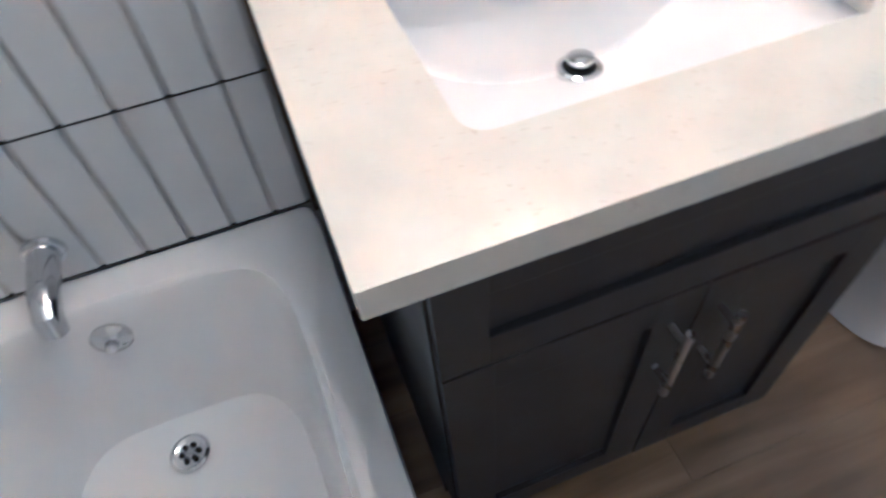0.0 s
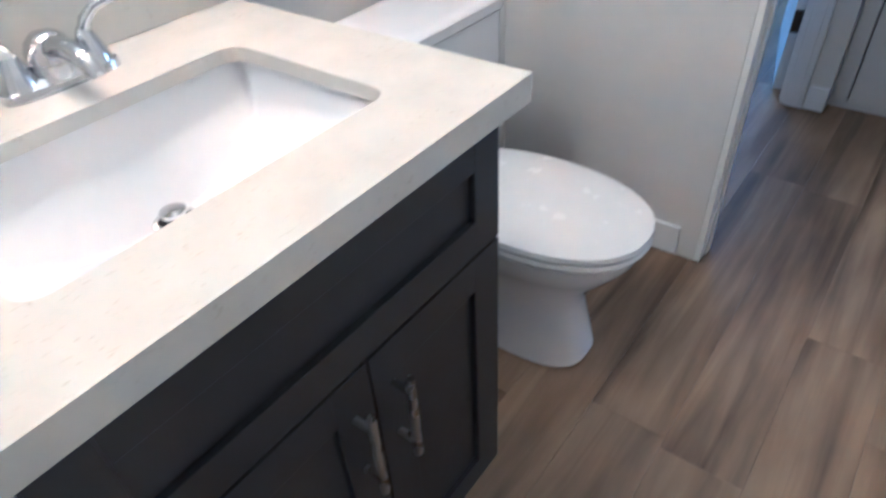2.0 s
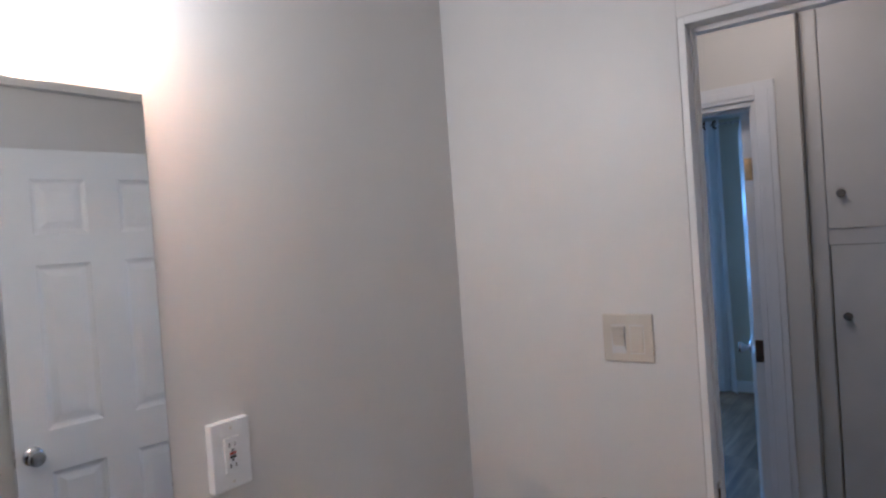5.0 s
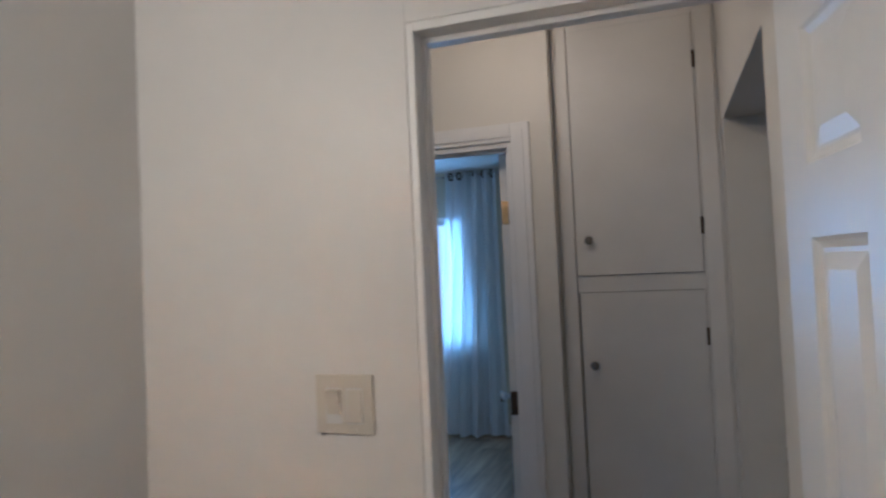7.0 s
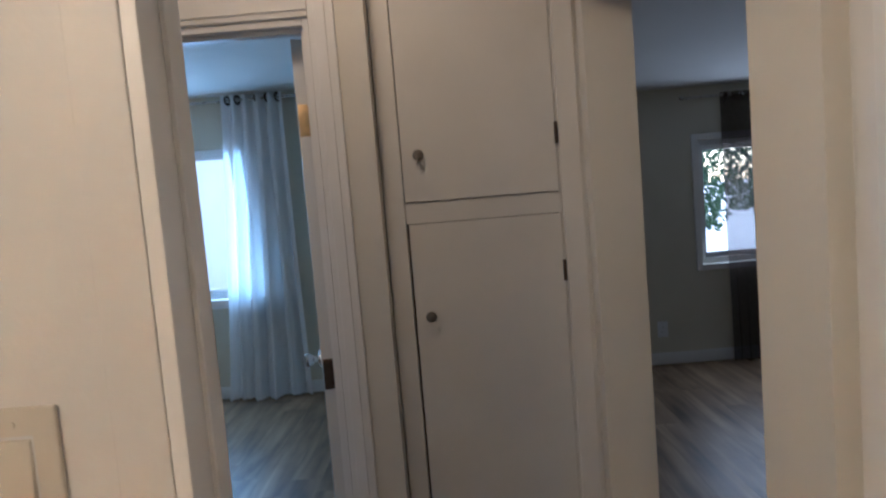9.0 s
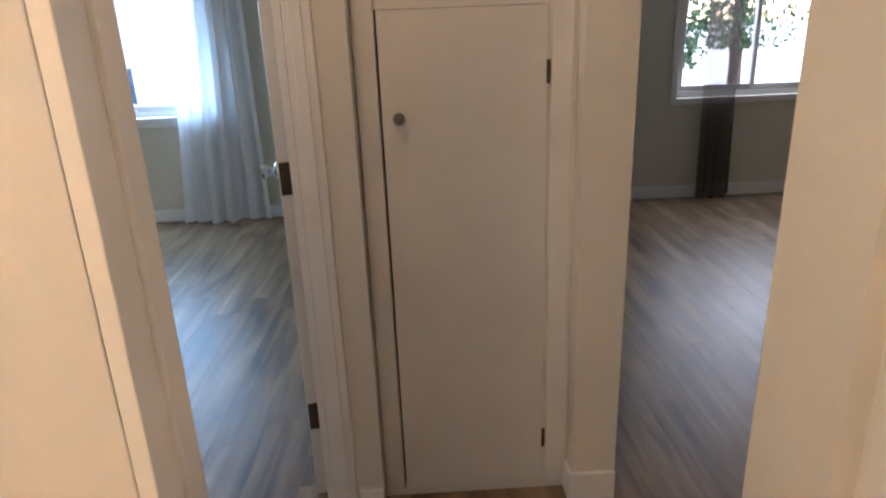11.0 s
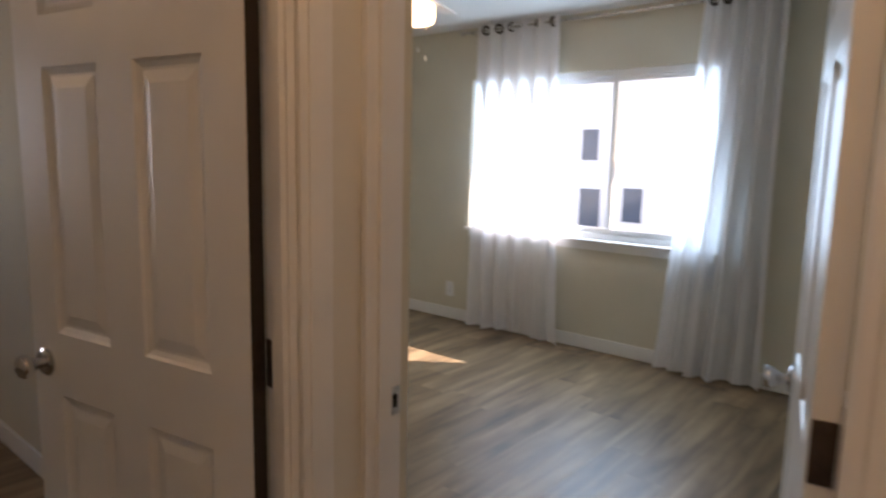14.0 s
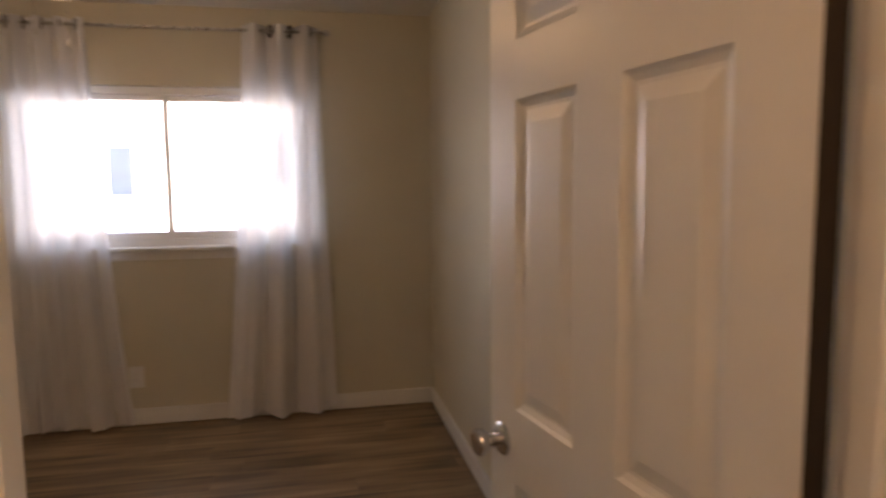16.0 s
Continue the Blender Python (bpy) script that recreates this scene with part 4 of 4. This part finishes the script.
curtain("x", (1.82, 2.26), (1.64, 2.31), 4.80, 0.03, 2.372, M_SHEER, "white sheer grommet curtain drawn aside from the window", 6, 3, 0.06)
curtain_rod("y", -3.35, -1.80, 6.31, 2.150, 6.38, "thin nickel curtain rod above the living room window")
curtain("y", (-2.35, -2.093), (-2.39, -2.096), 6.31, 0.015, 2.175, M_DARKSHEER, "dark brown sheer curtain panel hanging over the window", 4, 3, 0.03)


# ---- hall ceiling light ----
hl = thing("ceiling_light", "small round flush ceiling light glowing warm in the hall", "ceiling lamp")
part("base", lathe(bmesh.new(), [(0.13, 2.459), (0.13, 2.44), (0.12, 2.435)], (2.32, 0.42, 0)), M_NICKEL, hl, "", True)
part("dome", lathe(bmesh.new(), [(0.12, 2.434), (0.115, 2.40), (0.09, 2.365), (0.05, 2.345), (0.01, 2.34)], (2.32, 0.42, 0)), M_SHADE, hl, "glowing frosted glass dome", True).visible_shadow = False

# ---- ceiling fans ----
def ceiling_fan(x, y, rot, label):
    t = thing("ceiling_fan", label, "ceiling fan", (x, y, 0), rz=rot)
    part("canopy", lathe(bmesh.new(), [(0.065, H - 0.001), (0.063, H - 0.03), (0.03, H - 0.055)], (0, 0, 0)), M_NICKEL, t, "", True)
    part("downrod", rod(bmesh.new(), (0, 0, H - 0.12), (0, 0, H - 0.05), 0.012), M_NICKEL, t, "", True)
    part("motor", lathe(bmesh.new(), [(0.03, H - 0.10), (0.085, H - 0.12), (0.095, H - 0.15), (0.090, H - 0.20), (0.070, H - 0.215)], (0, 0, 0)), M_BRASS, t, "brass-toned motor housing", True)
    s = part("light_shade", lathe(bmesh.new(), [(0.090, H - 0.216), (0.100, H - 0.23), (0.102, H - 0.29), (0.085, H - 0.325), (0.03, H - 0.34)], (0, 0, 0)), M_SHADE, t, "glowing frosted drum shade", True)
    s.visible_shadow = False
    for k in range(4):
        a = radians(90 * k)
        m = Matrix.Rotation(a, 4, "Z") @ Matrix.Translation((0, 0, H - 0.165)) @ Matrix.Rotation(radians(11), 4, "X")
        bm = bmesh.new()
        rings = []
        for r, w in ((0.15, 0.045), (0.20, 0.056), (0.32, 0.066), (0.44, 0.070), (0.50, 0.058), (0.525, 0.030)):
            rings.append([bm.verts.new(m @ Vector((r, sx * w, sz * 0.004))) for sx, sz in ((-1, -1), (1, -1), (1, 1), (-1, 1))])
        skin(bm, rings)
        bl = part("blade", bm, M_BLADE, t)
        part("blade_arm", tube(bmesh.new(), [m @ Vector((0.085, 0, 0)), m @ Vector((0.12, 0, -0.006)), m @ Vector((0.19, 0, -0.008))], [0.012, 0.010, 0.012], 8), M_BRASS, bl, "", True)
    for sx, ln in ((-0.055, 0.16), (0.055, 0.19)):
        c = part("pull_chain", rod(bmesh.new(), (sx, -0.03, H - 0.30), (sx, -0.03, H - 0.30 - ln), 0.0013, seg=6), M_NICKEL, t)
        part("pull_knob", lathe(bmesh.new(), [(0.003, 0), (0.007, -0.012), (0.006, -0.026), (0.002, -0.03)], (sx, -0.03, H - 0.30 - ln), (0, 0, 1), 10), M_BLADE, c, "", True)


ceiling_fan(4.77, 2.90, 20, "small white-bladed ceiling fan with a glowing drum light")
ceiling_fan(1.26, 3.50, 35, "small white-bladed ceiling fan with a glowing drum light")


# ---- outdoors ----
tagged(part("ground", B(-120, -120, -0.45, 160, 140, -0.15), M_GROUND), "pale concrete yard around the house", "ground", kind="structure")


def house(x0, y0, x1, y1, h, faces, label):
    t = thing("house", label, "house", ((x0 + x1) / 2, (y0 + y1) / 2, -0.15))
    t.matrix_world = pose(0, 0, 0)
    part("wall", B(x0, y0, -0.15, x1, y1, h), M_STUCCO, t)
    bm = bmesh.new()
    e = 0.5
    a = [bm.verts.new(p) for p in ((x0 - e, y0 - e, h), (x1 + e, y0 - e, h), (x1 + e, y1 + e, h), (x0 - e, y1 + e, h), ((x0 + x1) / 2, y0 - e, h + 1.3), ((x0 + x1) / 2, y1 + e, h + 1.3))]
    for f in ((0, 1, 4), (2, 3, 5), (1, 2, 5, 4), (3, 0, 4, 5), (3, 2, 1, 0)):
        bm.faces.new([a[k] for k in f])
    part("roof", bm, M_ROOF, t)
    for ax, p, s0, s1, z0, z1 in faces:
        if ax == "x":
            w = part("window", B(p - 0.03, s0, z0, p + 0.01, s1, z1), M_VINYL, t)
            part("pane", B(p - 0.035, s0 + 0.05, z0 + 0.05, p - 0.031, s1 - 0.05, z1 - 0.05), M_PANE, w)
        else:
            w = part("window", B(s0, p - 0.03, z0, s1, p + 0.01, z1), M_VINYL, t)
            part("pane", B(s0 + 0.05, p - 0.035, z0 + 0.05, s1 - 0.05, p - 0.031, z1 - 0.05), M_PANE, w)


house(12.5, 2.5, 20, 16, 3.2, [("x", 12.5, 5.60, 6.02, 1.38, 2.02), ("x", 12.5, 5.52, 6.02, 0.18, 0.98), ("x", 12.5, 4.75, 5.20, 0.34, 1.02)], "pale stucco neighbouring house with small dark windows")
house(-5, 10.5, 8, 18, 3.6, [("y", 10.5, -0.57, -0.15, 1.27, 2.03), ("y", 10.5, 1.62, 2.05, 1.40, 2.17)], "pale stucco neighbouring house behind the yard")
tagged(part("parked_trailer", B(-1.2, 8.2, 0.15, 2.2, 9.0, 1.22, bevel=0.05), M_BLUE), "low blue painted trailer box parked in the yard", "trailer")
bpy.data.objects["parked_trailer"].location.z = -0.30


def tree(x, y, h, seed, label):
    t = thing("tree", label, "tree", (x, y, -0.15))
    rnd = random.Random(seed)
    bm = bmesh.new()
    tube(bm, [(0, 0, 0), (0.05, 0.02, h * 0.3), (-0.04, 0.05, h * 0.55), (0.03, 0, h * 0.8)], [0.14, 0.11, 0.08, 0.03], 10)
    for k in range(7):
        a, z = k * 2.4, h * (0.38 + 0.07 * k)
        tube(bm, [(0, 0, z), (0.5 * math.cos(a), 0.5 * math.sin(a), z + 0.3), (1.0 * math.cos(a), 1.0 * math.sin(a), z + 0.5)], [0.05, 0.035, 0.012], 6)
    part("trunk", bm, M_BARK, t, "", True)
    vs, fs = [], []
    for k in range(4200):
        a, r, z = rnd.uniform(0, 6.283), rnd.random() ** 0.5, rnd.uniform(0.25, 1.0)
        cl = 0.75 + 0.35 * math.sin(3 * a + 9 * z + seed)
        rad = 1.55 * cl * math.sin(math.pi * min(max((z - 0.2) / 0.85, 0.05), 0.97)) ** 0.6
        c = Vector((r * rad * math.cos(a), r * rad * math.sin(a), h * z))
        e = Euler((rnd.uniform(0, 6.28), rnd.uniform(0, 6.28), rnd.uniform(0, 6.28))).to_matrix()
        n = len(vs)
        vs += [c + e @ Vector(p) for p in ((-0.05, 0, 0), (0, -0.025, 0.01), (0.06, 0, 0), (0, 0.025, 0.01))]
        fs.append((n, n + 1, n + 2, n + 3))
    me = bpy.data.meshes.new("crown")
    me.from_pydata(vs, [], fs)
    me.materials.append(M_LEAF)
    cr = new("crown", me)
    cr.parent = t


tree(10.5, -3.3, 3.6, 2, "leafy green tree outside the living room window")
tree(11.5, -4.9, 4.4, 5, "leafy green tree outside the living room window")

# ---- floor ----
floor = structure("floor", B(-0.83, -4.95, -0.15, 6.5, 4.99, -0.004), M_DARK, "dark subfloor under the planks", "floor")
PL, PW = 1.22, 0.183
me = part("plank", B(0, 0.0003, -0.0035, PL - 0.0006, PW - 0.0003, 0.0, bevel=0.0004), M_PLANK, floor).data
first = bpy.data.objects["plank"]
rnd = random.Random(11)
spots = []
y = -4.9
while y < 4.86:
    x = -0.82 - rnd.uniform(0.0, PL)
    while x < 6.38:
        a, b = max(x, -0.82), min(x + PL, 6.40)
        if b - a > 0.03:
            spots.append((a, y, (b - a) / PL))
        x += PL
    y += PW
spots.sort(key=lambda s: (s[1] < -3.4, s[1] < -2.4 and s[0] < 2.5))
for k, (a, yy, f) in enumerate(spots[:299]):
    o = first if k == 0 else new("plank", me)
    o.parent = floor
    o.matrix_parent_inverse = Matrix()
    o.location, o.scale = (a, yy, 0.0), (f, 1, 1)
bm = bmesh.new()
for a, yy, f in spots[299:]:
    box(bm, a, yy + 0.0007, -0.0035, a + PL * f - 0.001, yy + PW - 0.0007, 0.0)
tagged(part("planks_far", bm, M_PLANK, floor), kind="stuff")
